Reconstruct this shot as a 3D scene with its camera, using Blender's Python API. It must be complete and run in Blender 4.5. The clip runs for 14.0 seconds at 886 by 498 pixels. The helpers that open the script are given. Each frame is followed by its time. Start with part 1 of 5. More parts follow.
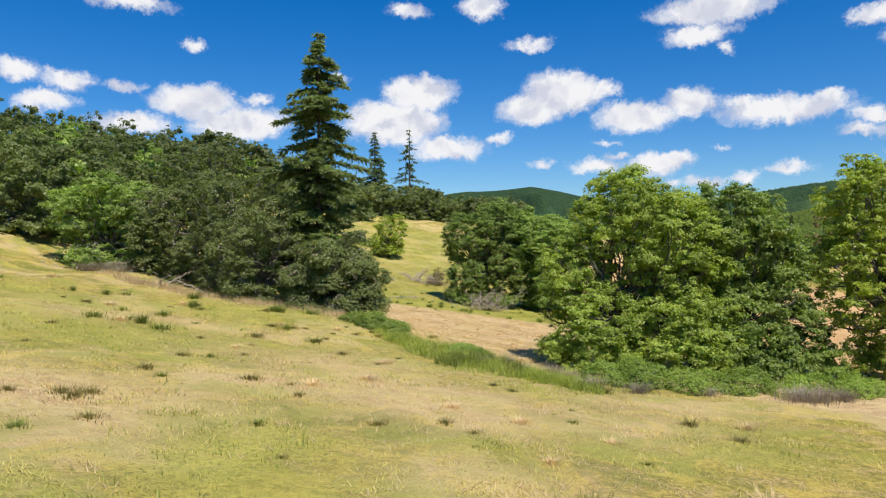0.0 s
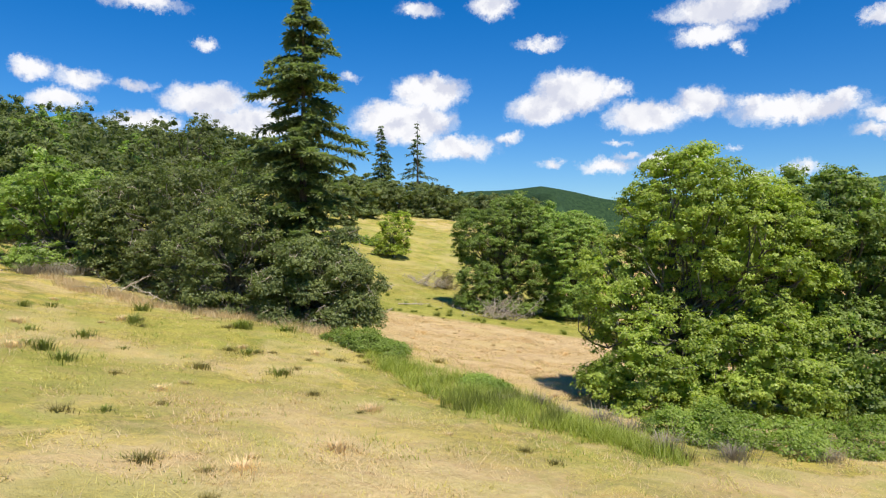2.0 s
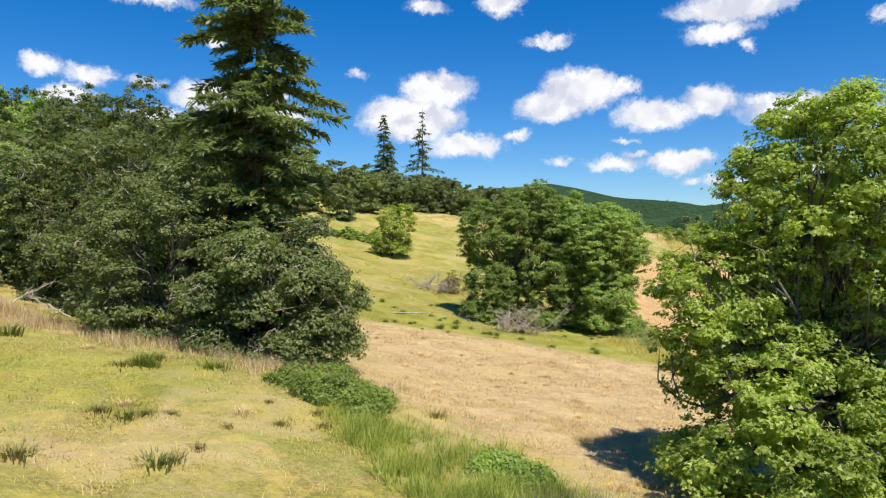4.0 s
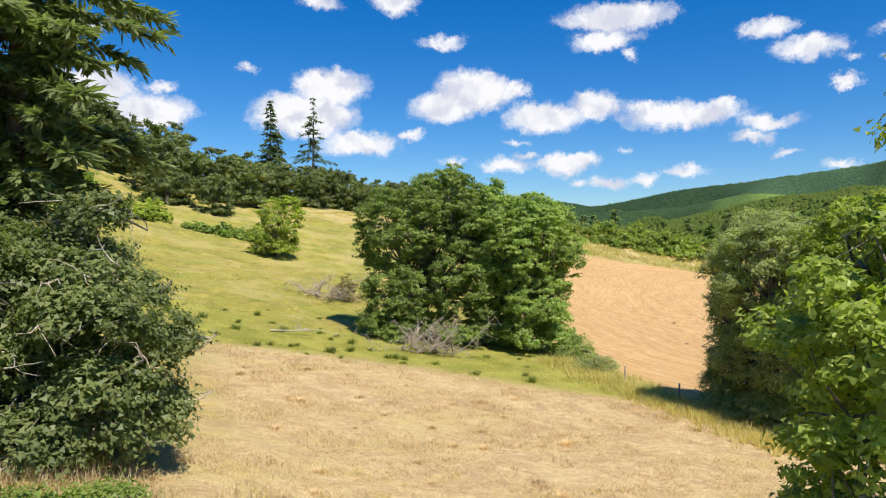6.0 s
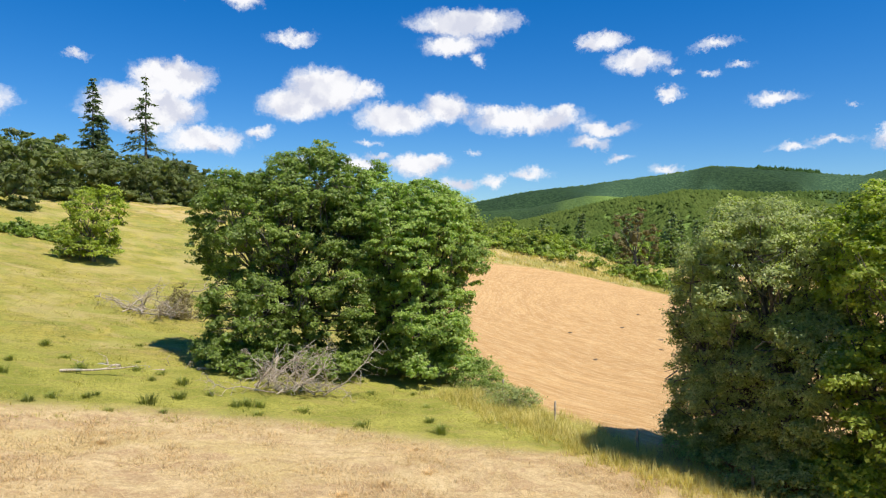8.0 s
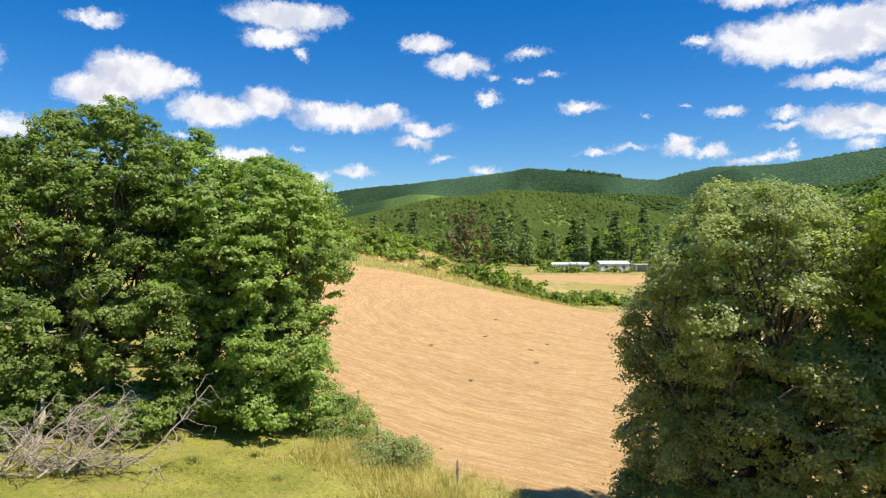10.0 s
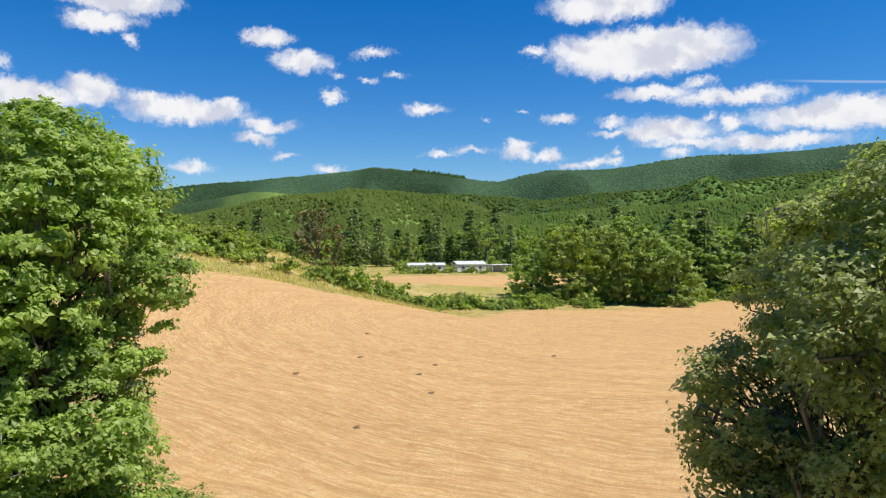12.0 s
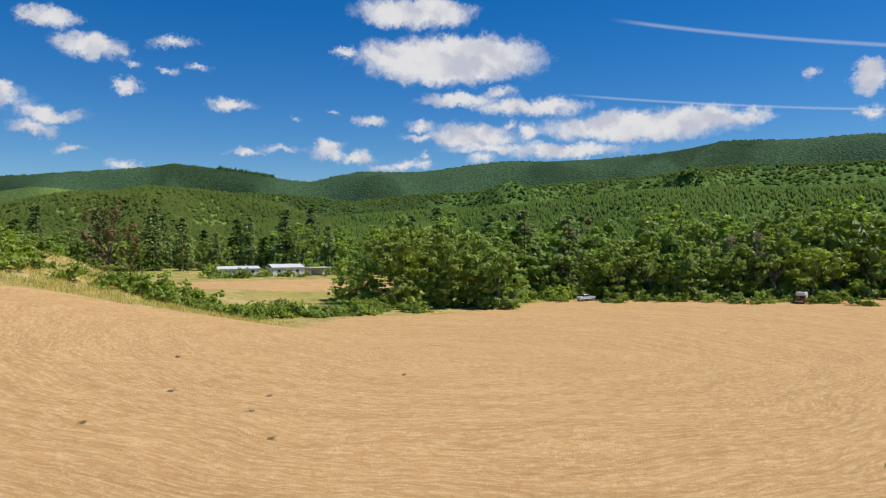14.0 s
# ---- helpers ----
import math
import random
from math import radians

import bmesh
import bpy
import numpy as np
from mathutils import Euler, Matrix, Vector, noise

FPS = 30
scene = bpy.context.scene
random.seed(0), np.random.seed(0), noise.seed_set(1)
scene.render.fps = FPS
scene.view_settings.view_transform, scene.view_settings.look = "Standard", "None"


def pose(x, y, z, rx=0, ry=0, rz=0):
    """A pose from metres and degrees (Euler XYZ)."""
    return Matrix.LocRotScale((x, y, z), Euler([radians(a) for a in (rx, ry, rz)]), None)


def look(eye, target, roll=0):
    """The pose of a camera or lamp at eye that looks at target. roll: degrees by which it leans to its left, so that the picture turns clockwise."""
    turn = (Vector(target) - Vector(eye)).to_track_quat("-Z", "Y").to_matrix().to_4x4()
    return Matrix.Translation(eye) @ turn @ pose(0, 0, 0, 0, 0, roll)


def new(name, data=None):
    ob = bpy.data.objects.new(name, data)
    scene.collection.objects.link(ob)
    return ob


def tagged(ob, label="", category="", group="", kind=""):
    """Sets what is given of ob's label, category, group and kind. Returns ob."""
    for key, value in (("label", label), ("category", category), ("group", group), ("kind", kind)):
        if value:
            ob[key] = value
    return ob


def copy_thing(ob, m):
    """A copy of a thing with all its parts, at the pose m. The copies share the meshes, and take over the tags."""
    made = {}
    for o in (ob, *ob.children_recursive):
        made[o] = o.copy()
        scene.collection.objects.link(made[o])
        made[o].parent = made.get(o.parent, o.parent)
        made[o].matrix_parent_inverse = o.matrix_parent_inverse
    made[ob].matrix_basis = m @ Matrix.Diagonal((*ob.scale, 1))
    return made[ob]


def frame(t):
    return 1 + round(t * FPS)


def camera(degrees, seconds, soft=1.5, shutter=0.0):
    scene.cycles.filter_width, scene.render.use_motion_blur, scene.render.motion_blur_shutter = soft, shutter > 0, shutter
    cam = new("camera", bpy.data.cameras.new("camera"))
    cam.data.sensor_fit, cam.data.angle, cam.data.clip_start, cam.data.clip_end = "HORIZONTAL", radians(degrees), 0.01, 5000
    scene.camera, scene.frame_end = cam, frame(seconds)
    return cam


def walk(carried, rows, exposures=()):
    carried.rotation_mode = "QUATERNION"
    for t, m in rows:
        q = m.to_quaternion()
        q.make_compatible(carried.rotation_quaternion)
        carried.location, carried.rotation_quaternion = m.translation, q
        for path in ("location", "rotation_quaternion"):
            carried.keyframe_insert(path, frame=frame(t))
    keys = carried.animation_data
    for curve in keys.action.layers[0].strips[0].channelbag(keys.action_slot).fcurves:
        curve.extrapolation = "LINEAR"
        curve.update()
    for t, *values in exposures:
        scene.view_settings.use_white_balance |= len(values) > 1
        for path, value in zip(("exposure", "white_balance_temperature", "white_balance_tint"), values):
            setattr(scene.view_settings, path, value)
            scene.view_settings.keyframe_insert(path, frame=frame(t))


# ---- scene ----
cam = camera(63.9, 14.0, 1.2)
PATH = [
    (0.0, 0.00, 0.00, 10.00, 89.97, 0.39, 0.00),
    (0.5, 0.04, 2.78, 10.01, 89.95, 0.37, 0.17),
    (1.0, 0.02, 5.86, 10.02, 89.95, 0.31, 0.29),
    (1.5, -0.01, 9.11, 10.07, 89.94, 0.22, 0.46),
    (2.0, -0.01, 12.61, 10.10, 89.93, 0.16, 0.76),
    (2.5, -0.01, 16.34, 10.12, 89.90, 0.08, 1.03),
    (2.7, -0.04, 17.87, 10.13, 89.89, 0.07, 1.10),
    (4.8, 0.03, 34.64, 10.22, 89.64, -0.27, 1.34),
    (5.0, 0.00, 36.20, 10.20, 89.67, -0.30, 0.48),
    (5.5, -0.11, 40.23, 10.20, 89.68, -0.34, -3.80),
    (6.0, -0.19, 44.27, 10.18, 89.66, -0.27, -7.19),
    (6.5, -0.17, 48.26, 10.20, 89.65, -0.20, -10.01),
    (7.0, -0.11, 52.14, 10.18, 89.66, -0.17, -13.00),
    (7.5, 0.17, 55.86, 10.20, 89.68, -0.12, -15.99),
    (8.0, 0.57, 59.41, 10.22, 89.70, -0.07, -19.04),
    (8.2, 0.79, 60.88, 10.20, 89.73, -0.01, -20.44),
    (10.3, 4.04, 73.83, 10.41, 89.51, -0.14, -34.87),
    (10.5, 4.59, 75.15, 10.45, 89.49, -0.17, -35.99),
    (11.0, 6.04, 78.40, 10.50, 89.47, -0.22, -39.21),
    (11.5, 7.67, 81.60, 10.50, 89.48, -0.19, -42.42),
    (12.0, 9.28, 84.56, 10.50, 89.53, -0.15, -45.54),
    (12.5, 10.84, 87.11, 10.54, 89.58, -0.13, -49.19),
    (13.0, 12.30, 89.37, 10.61, 89.60, -0.12, -53.13),
    (13.5, 13.73, 91.34, 10.66, 89.63, -0.13, -56.91),
    (14.0, 15.11, 93.14, 10.68, 89.66, -0.12, -60.70),
]
walk(cam, [(t, pose(*row)) for t, *row in PATH], [(0.0, 0.20), (2.5, 0.33), (8.0, 0.30), (11.0, 0.32), (12.5, 0.10), (14.0, -0.10)])

# ---- sky, sun ----
SUN_AZ, SUN_EL = 150.0, 61.0      # degrees clockwise from +y, and above the horizon
world = bpy.data.worlds.new("sky")
scene.world = world
world.use_nodes = True


def node(tree, kind, **values):
    n = tree.nodes.new(kind)
    for key, value in values.items():
        if key == "ins":
            for k, v in value.items():
                n.inputs[k].default_value = v
        else:
            setattr(n, key, value)
    return n


def link(tree, a, b):
    tree.links.new(a, b)


def math_node(tree, op, a, b=None, clamp=False):
    n = tree.nodes.new("ShaderNodeMath")
    n.operation, n.use_clamp = op, clamp
    for k, v in enumerate((a, b)):
        if v is None:
            continue
        if isinstance(v, (int, float)):
            n.inputs[k].default_value = v
        else:
            tree.links.new(v, n.inputs[k])
    return n.outputs[0]


def vec_node(tree, op, a, b=None):
    n = tree.nodes.new("ShaderNodeVectorMath")
    n.operation = op
    for k, v in enumerate((a, b)):
        if v is None:
            continue
        if isinstance(v, tuple):
            n.inputs[k].default_value = v
        else:
            tree.links.new(v, n.inputs[k])
    return n.outputs["Value"] if op == "LENGTH" else n.outputs["Vector"]


def mix_colour(tree, fac, a, b, blend="MIX"):
    n = tree.nodes.new("ShaderNodeMix")
    n.data_type, n.blend_type = "RGBA", blend
    for k, v in ((0, fac), (6, a), (7, b)):
        if isinstance(v, (int, float)):
            n.inputs[k].default_value = v
        elif isinstance(v, tuple):
            n.inputs[k].default_value = (*v, 1)
        else:
            tree.links.new(v, n.inputs[k])
    return n.outputs[2]


def ramp(tree, fac, lo, hi):
    n = tree.nodes.new("ShaderNodeMapRange")
    n.interpolation_type = "SMOOTHSTEP"
    n.inputs[1].default_value, n.inputs[2].default_value = lo, hi
    tree.links.new(fac, n.inputs[0])
    return n.outputs[0]


def noise_tex(tree, vec, scale, detail=3.0, rough=0.55):
    n = tree.nodes.new("ShaderNodeTexNoise")
    n.inputs["Scale"].default_value, n.inputs["Detail"].default_value, n.inputs["Roughness"].default_value = scale, detail, rough
    if vec is not None:
        tree.links.new(vec, n.inputs["Vector"])
    return n


sun = new("sun", bpy.data.lights.new("sun", "SUN"))
sun.data.energy, sun.data.angle, sun.data.color = 5.0, radians(0.55), (1.0, 0.95, 0.86)
a, e = radians(SUN_AZ), radians(SUN_EL)
sun.matrix_world = look((0, 0, 0), (-math.sin(a) * math.cos(e), -math.cos(a) * math.cos(e), -math.sin(e)))

wt = world.node_tree
wt.nodes.clear()
sky = node(wt, "ShaderNodeTexSky", sky_type="NISHITA", sun_disc=False, sun_elevation=radians(SUN_EL), sun_rotation=radians(SUN_AZ))
sky.air_density, sky.dust_density, sky.ozone_density, sky.altitude = 1.0, 0.3, 2.5, 300
way = node(wt, "ShaderNodeTexCoord").outputs["Generated"]
parts = node(wt, "ShaderNodeSeparateXYZ")
link(wt, way, parts.inputs[0])
az_out = math_node(wt, "MULTIPLY", math_node(wt, "ARCTAN2", parts.outputs[0], parts.outputs[1]), 57.29578)
el_out = math_node(wt, "MULTIPLY", math_node(wt, "ARCSINE", parts.outputs[2]), 57.29578)
plain = node(wt, "ShaderNodeCombineXYZ")
link(wt, az_out, plain.inputs[0])
link(wt, el_out, plain.inputs[1])
warp = vec_node(wt, "SUBTRACT", noise_tex(wt, plain.outputs[0], 0.55, 5.0, 0.6).outputs["Color"], (0.5, 0.5, 0.5))
warped = vec_node(wt, "ADD", plain.outputs[0], vec_node(wt, "MULTIPLY", warp, (2.2, 1.7, 0.0)))
fray = vec_node(wt, "SUBTRACT", noise_tex(wt, plain.outputs[0], 2.1, 4.0, 0.65).outputs["Color"], (0.5, 0.5, 0.5))
warped = vec_node(wt, "ADD", warped, vec_node(wt, "MULTIPLY", fray, (0.85, 0.62, 0.0)))
curl = vec_node(wt, "SUBTRACT", noise_tex(wt, plain.outputs[0], 5.5, 4.0, 0.65).outputs["Color"], (0.5, 0.5, 0.5))
warped = vec_node(wt, "ADD", warped, vec_node(wt, "MULTIPLY", curl, (0.55, 0.42, 0.0)))
field = None


def cloud(*lobes):
    """Lobes of one cloud: azimuth and elevation of the middle, half width and half height, in degrees."""
    global field
    for az, el, w, h in lobes:
        w, h = 0.9 * w, 0.88 * h
        d = vec_node(wt, "MULTIPLY", vec_node(wt, "SUBTRACT", warped, (az, el, 0.0)), (1 / w, 1 / h, 0.0))
        v = math_node(wt, "MULTIPLY", math_node(wt, "SUBTRACT", 1.0, vec_node(wt, "LENGTH", d)), h ** 0.6)
        if field is None:
            field = v
        else:
            n = node(wt, "ShaderNodeMath", operation="SMOOTH_MAX")
            link(wt, field, n.inputs[0])
            link(wt, v, n.inputs[1])
            n.inputs[2].default_value = 0.12
            field = n.outputs[0]


cloud((-23.8, 17.8, 4.2, 0.8))
cloud((-30.8, 12.5, 1.7, 1.0), (-27.8, 12.0, 2.5, 1.0), (-24.1, 11.9, 1.8, 0.6))
cloud((-29.9, 10.4, 1.9, 0.9))
cloud((-19.2, 11.2, 4.1, 1.7), (-15.9, 9.8, 4.7, 1.8), (-23.6, 9.3, 4.0, 1.1))
cloud((-4.0, 10.0, 5.3, 2.2), (-1.8, 12.3, 3.7, 1.9), (0.3, 8.0, 4.0, 1.4))
cloud((-2.8, 18.5, 2.1, 0.9))
cloud((3.2, 18.7, 2.4, 1.2))
cloud((7.5, 16.0, 1.9, 0.5))
cloud((9.5, 12.1, 3.9, 2.2), (7.3, 10.9, 3.6, 1.6), (12.8, 12.2, 1.9, 1.1))
cloud((7.9, 6.6, 1.5, 0.5))
cloud((15.4, 10.1, 4.5, 1.5), (19.3, 10.9, 2.7, 1.5), (22.7, 10.6, 1.9, 0.9), (25.5, 9.9, 6.0, 1.3), (28.6, 10.4, 2.0, 0.8))
cloud((12.3, 6.3, 3.0, 0.8), (17.9, 6.6, 2.4, 1.1))
cloud((26.1, 5.7, 2.0, 0.6), (23.3, 5.1, 1.4, 0.7))
cloud((20.8, 17.4, 5.6, 1.4), (19.8, 15.8, 3.2, 1.1))
cloud((30.7, 15.6, 1.6, 0.8))
cloud((31.0, 9.2, 2.0, 0.8))
cloud((30.8, 8.1, 1.8, 0.6))
cloud((31.8, 15.6, 2.6, 0.8), (34.3, 14.0, 3.0, 1.1))
cloud((36.7, 11.6, 1.2, 0.7))
cloud((39.6, 14.9, 1.8, 0.4))
cloud((39.4, 12.9, 1.2, 0.4), (41.5, 13.1, 1.1, 0.3))
cloud((44.2, 10.6, 2.3, 0.6))
cloud((31.7, 9.0, 2.9, 0.7))
cloud((30.7, 7.9, 1.9, 0.5))
cloud((32.9, 6.9, 1.5, 0.5))
cloud((45.5, 7.2, 1.1, 0.4))
cloud((36.4, 5.9, 1.7, 0.5))
cloud((25.6, 5.6, 1.9, 0.5))
cloud((22.9, 5.0, 1.3, 0.5), (20.2, 5.0, 1.9, 0.7))
cloud((17.0, 6.4, 2.9, 1.1))
cloud((58.4, 18.1, 6.0, 1.5))
cloud((61.2, 14.6, 9.3, 2.4), (60.3, 13.2, 4.6, 0.8))
cloud((62.1, 11.5, 4.8, 0.8), (65.3, 12.0, 1.5, 0.5))
cloud((67.7, 10.9, 5.9, 0.9))
cloud((54.8, 9.8, 1.8, 0.6))
cloud((75.8, 9.2, 9.8, 1.5), (80.8, 9.5, 3.4, 1.3), (83.7, 9.5, 2.5, 0.8))
cloud((63.0, 8.7, 4.7, 1.3), (70.2, 7.5, 7.0, 0.8), (64.8, 7.7, 5.0, 0.7))
cloud((51.5, 7.3, 1.8, 0.9), (54.1, 7.0, 2.0, 0.7))
cloud((57.8, 6.4, 2.2, 0.5))
cloud((45.2, 7.2, 1.6, 0.3))
cloud((44.1, 10.7, 2.1, 0.5))
cloud((91.6, 11.6, 1.5, 1.5))
cloud((91.7, 9.2, 1.1, 0.7))
cloud((88.0, 12.2, 0.7, 0.5))
# small wisps between the larger clouds
for wisp in ((40.0, 14.8, 1.8, 0.45), (37.1, 13.0, 0.7, 0.30), (52.0, 10.3, 0.8, 0.25), (48.9, 9.9, 0.5, 0.25), (47.8, 7.4, 2.2, 0.35), (56.2, 6.2, 1.8, 0.45), (57.9, 6.6, 0.9, 0.50), (59.0, 6.3, 1.1, 0.40), (51.5, 7.6, 1.3, 1.00), (59.1, 7.1, 0.5, 0.50), (58.8, 9.5, 1.6, 0.50), (65.8, 9.5, 0.9, 0.50), (58.9, 8.6, 1.6, 0.50), (52.8, 15.0, 1.1, 0.50), (63.8, 6.9, 1.4, 0.50), (67.7, 8.9, 1.4, 0.90)):
    cloud(wisp)
for wisp in ((-14.3, 11.6, 1.4, 0.60), (-8.5, 13.4, 1.2, 0.40), (7.0, 15.8, 2.6, 0.50), (13.1, 8.2, 1.3, 0.40), (14.0, 7.1, 1.3, 0.50), (21.5, 7.5, 0.6, 0.30), (17.8, 5.0, 1.0, 0.40), (40.0, 14.8, 2.2, 0.50), (37.1, 13.1, 0.9, 0.40), (4.6, 8.8, 1.6, 0.60), (21.7, 14.6, 0.8, 0.70), (45.3, 7.1, 1.8, 0.40), (-19.3, 15.2, 1.2, 0.60), (6.6, 15.7, 1.9, 0.40), (-29.0, 10.6, 2.2, 0.90)):
    cloud(wisp)
billow = noise_tex(wt, warped, 0.9, 5.0, 0.6).outputs[0]
wool = math_node(wt, "MULTIPLY", math_node(wt, "SUBTRACT", billow, 0.5), 0.7)
cover = ramp(wt, math_node(wt, "ADD", field, wool), -0.07, 0.60)
swell, swell_above = (noise_tex(wt, vec_node(wt, "ADD", warped, (0.0, up, 0.0)), 0.34, 2.0, 0.5).outputs[0] for up in (0.0, 0.9))
shade = math_node(wt, "SUBTRACT", swell, swell_above)
lit = mix_colour(wt, ramp(wt, shade, -0.16, 0.06), (5.3, 5.5, 6.4), (7.5, 7.5, 7.7))
deep = node(wt, "ShaderNodeHueSaturation", ins={"Saturation": 1.50, "Value": 0.86})
link(wt, sky.outputs[0], deep.inputs["Color"])
both = mix_colour(wt, cover, mix_colour(wt, 1.0, deep.outputs[0], (0.82, 0.97, 1.18), "MULTIPLY"), lit)


def contrail(az, el, fall, start, width):
    """A thin streak: at the bearing az it stands at el and falls by so many degrees in each degree."""
    line = math_node(wt, "SUBTRACT", el + fall * az, math_node(wt, "MULTIPLY", az_out, fall))
    off = math_node(wt, "ABSOLUTE", math_node(wt, "SUBTRACT", el_out, line))
    return math_node(wt, "MULTIPLY", math_node(wt, "SUBTRACT", 1.0, ramp(wt, off, 0.0, width)), ramp(wt, az_out, start, start + 4))


streaks = math_node(wt, "MULTIPLY", math_node(wt, "ADD", contrail(74.7, 17.0, 0.197, 73.5, 0.22), contrail(70.3, 11.8, 0.115, 70.0, 0.14), True), 0.3)
both = mix_colour(wt, streaks, both, (7.4, 7.5, 7.7))
bg = node(wt, "ShaderNodeBackground", ins={"Strength": 0.105})
link(wt, both, bg.inputs[0])
link(wt, bg.outputs[0], node(wt, "ShaderNodeOutputWorld").inputs[0])


# ---- the lie of the land ----
def bump(x, y, cx, cy, rx, ry, turn=0.0):
    c, s = math.cos(radians(turn)), math.sin(radians(turn))
    u, v = (x - cx) * c + (y - cy) * s, -(x - cx) * s + (y - cy) * c
    return np.exp(-0.5 * ((u / rx) ** 2 + (v / ry) ** 2))


def step(v, lo, hi):
    t = np.clip((v - lo) / (hi - lo), 0, 1)
    return t * t * (3 - 2 * t)


# coefficients of the near ground, for powers of x / 50 and y / 100 - 1
NEAR = {(0, 0): 1.09, (0, 1): 1.99, (0, 2): 9.36, (0, 3): 2.26,
        (0, 4): -2.59, (0, 5): -0.35, (1, 0): -5.57, (1, 1): 0.23, (1, 2): 0.48,
        (1, 3): 0.01, (1, 4): 1.43, (2, 0): 3.84, (2, 1): -0.63, (2, 2): -2.77,
        (2, 3): 0.59, (3, 0): -0.89, (3, 1): -0.53, (3, 2): -0.00, (4, 0): -0.05, (4, 1): 0.19}


def ground_height(x, y):
    """Height of the ground in metres: hay field near 0, meadow above it, hills all round."""
    x, y = np.asarray(x, float), np.asarray(y, float)
    u, v = np.clip(x, -33, 112) / 50, np.clip(y, 0, 225) / 100 - 1
    z = sum(k * u ** p * v ** q for (p, q), k in NEAR.items())
    r, az = np.hypot(x - 15, y - 92), np.degrees(np.arctan2(x - 15, y - 92))
    z = z * (1 - 0.7 * step(r, 150, 320)) + 1.2 * bump(x, y, -11, 63, 8, 7) + 5.0 * step(-x, 38, 62)
    z = z + 23 * bump(x, y, -150, 205, 55, 95) + 10 * bump(x, y, -60, 300, 60, 60) + 5.2 * bump(x, y, 90, 224, 18, 12, -20)
    # wooded hills by bearing: near slope, middle hill, far ridge
    near = np.interp(az, (-40, 0, 20, 40, 46, 52, 61, 69, 83, 92, 140, 175), (0, 0.3, 0.6, 1.2, 2.0, 2.6, 3.3, 3.9, 4.8, 5.0, 4.4, 1.0))
    mid = np.interp(az, (12, 24, 30, 38, 44, 52, 60), (0.8, 1.8, 3.4, 4.5, 3.9, 2.2, 1.0))
    far = np.interp(az, (-30, -6, 2, 7, 12, 19, 24, 28, 34, 40, 45, 50, 54, 59, 66, 73, 78, 82, 92, 150, 180),
                    (2.0, 3.6, 4.9, 5.2, 4.2, 3.3, 4.1, 4.8, 5.3, 6.3, 5.8, 5.1, 5.9, 6.2, 6.8, 6.9, 7.4, 7.9, 7.8, 6.0, 3.0))
    rough = 6 * np.sin(x / 83 + y / 131) * np.sin(y / 97 - x / 171) * step(r, 350, 700)
    h1 = np.tan(np.radians(near)) * np.minimum(r, 820) * step(r, 200, 820)
    h2 = np.tan(np.radians(mid)) * 1300 * step(r, 500, 1300)
    fore = np.interp(az, (-10, 10, 20, 26, 31, 35, 40, 44, 48, 52, 56, 62, 70, 80, 92, 140),
                     (1.5, 2.2, 2.8, 3.4, 4.2, 3.9, 4.6, 4.2, 4.2, 3.5, 3.9, 4.4, 5.1, 6.0, 6.1, 4.0))
    fold = np.radians(az) * 11 + r / 520 + 0.7 * np.sin(r / 310 + az / 9)
    spur = 0.6 - 1.5 * np.abs(np.sin(fold)) ** 0.8 + 0.4 * np.sin(np.radians(az) * 47 - r / 190)
    h1 = h1 + 9 * spur * step(r, 420, 600) * step(800 - r, 0, 200)
    h2 = h2 + 20 * spur * step(r, 550, 800) * step(1250 - r, 0, 300)
    h4 = np.tan(np.radians(fore)) * 1750 * step(r, 1150, 1750) * (1 - 0.5 * step(r, 1750, 2050))
    h4 = h4 + 55 * spur * step(r, 1150, 1400) * step(1750 - r, 0, 300)
    h3 = np.tan(np.radians(far)) * 2450 * step(r, 1800, 2450)
    h3 = h3 + 70 * spur * step(r, 1800, 2000) * step(2420 - r, 0, 350)
    return z + np.maximum(np.maximum(h1, h2), np.maximum(h3, h4)) + rough


def ground_z(x, y):
    return float(ground_height(x, y))


def spread(lo, hi, fine_lo, fine_hi, fine):
    """Grid lines, close between fine_lo and fine_hi and ever wider beyond."""
    out = list(np.arange(fine_lo, fine_hi + fine, fine))
    for end, sign in ((hi, 1), (lo, -1)):
        v, d = (out[-1], fine) if sign > 0 else (out[0], fine)
        while abs(v) < abs(end):
            d = min(d * 1.045, 42.0 if sign > 0 else 120.0)
            v += sign * d
            if sign > 0:
                out.append(v)
            else:
                out.insert(0, v)
    return np.array(out)


def mesh_from(name, verts, faces, material, smooth=False):
    me = bpy.data.meshes.new(name)
    verts, faces = np.asarray(verts, np.float32), np.asarray(faces, np.int32)
    me.vertices.add(len(verts))
    me.vertices.foreach_set("co", verts.ravel())
    k = faces.shape[1]
    me.loops.add(faces.size)
    me.loops.foreach_set("vertex_index", faces.ravel())
    me.polygons.add(len(faces))
    me.polygons.foreach_set("loop_start", np.arange(0, faces.size, k, dtype=np.int32))
    if smooth:
        me.polygons.foreach_set("use_smooth", np.ones(len(faces), bool))
    me.update(calc_edges=True)
    me.materials.append(material)
    return me


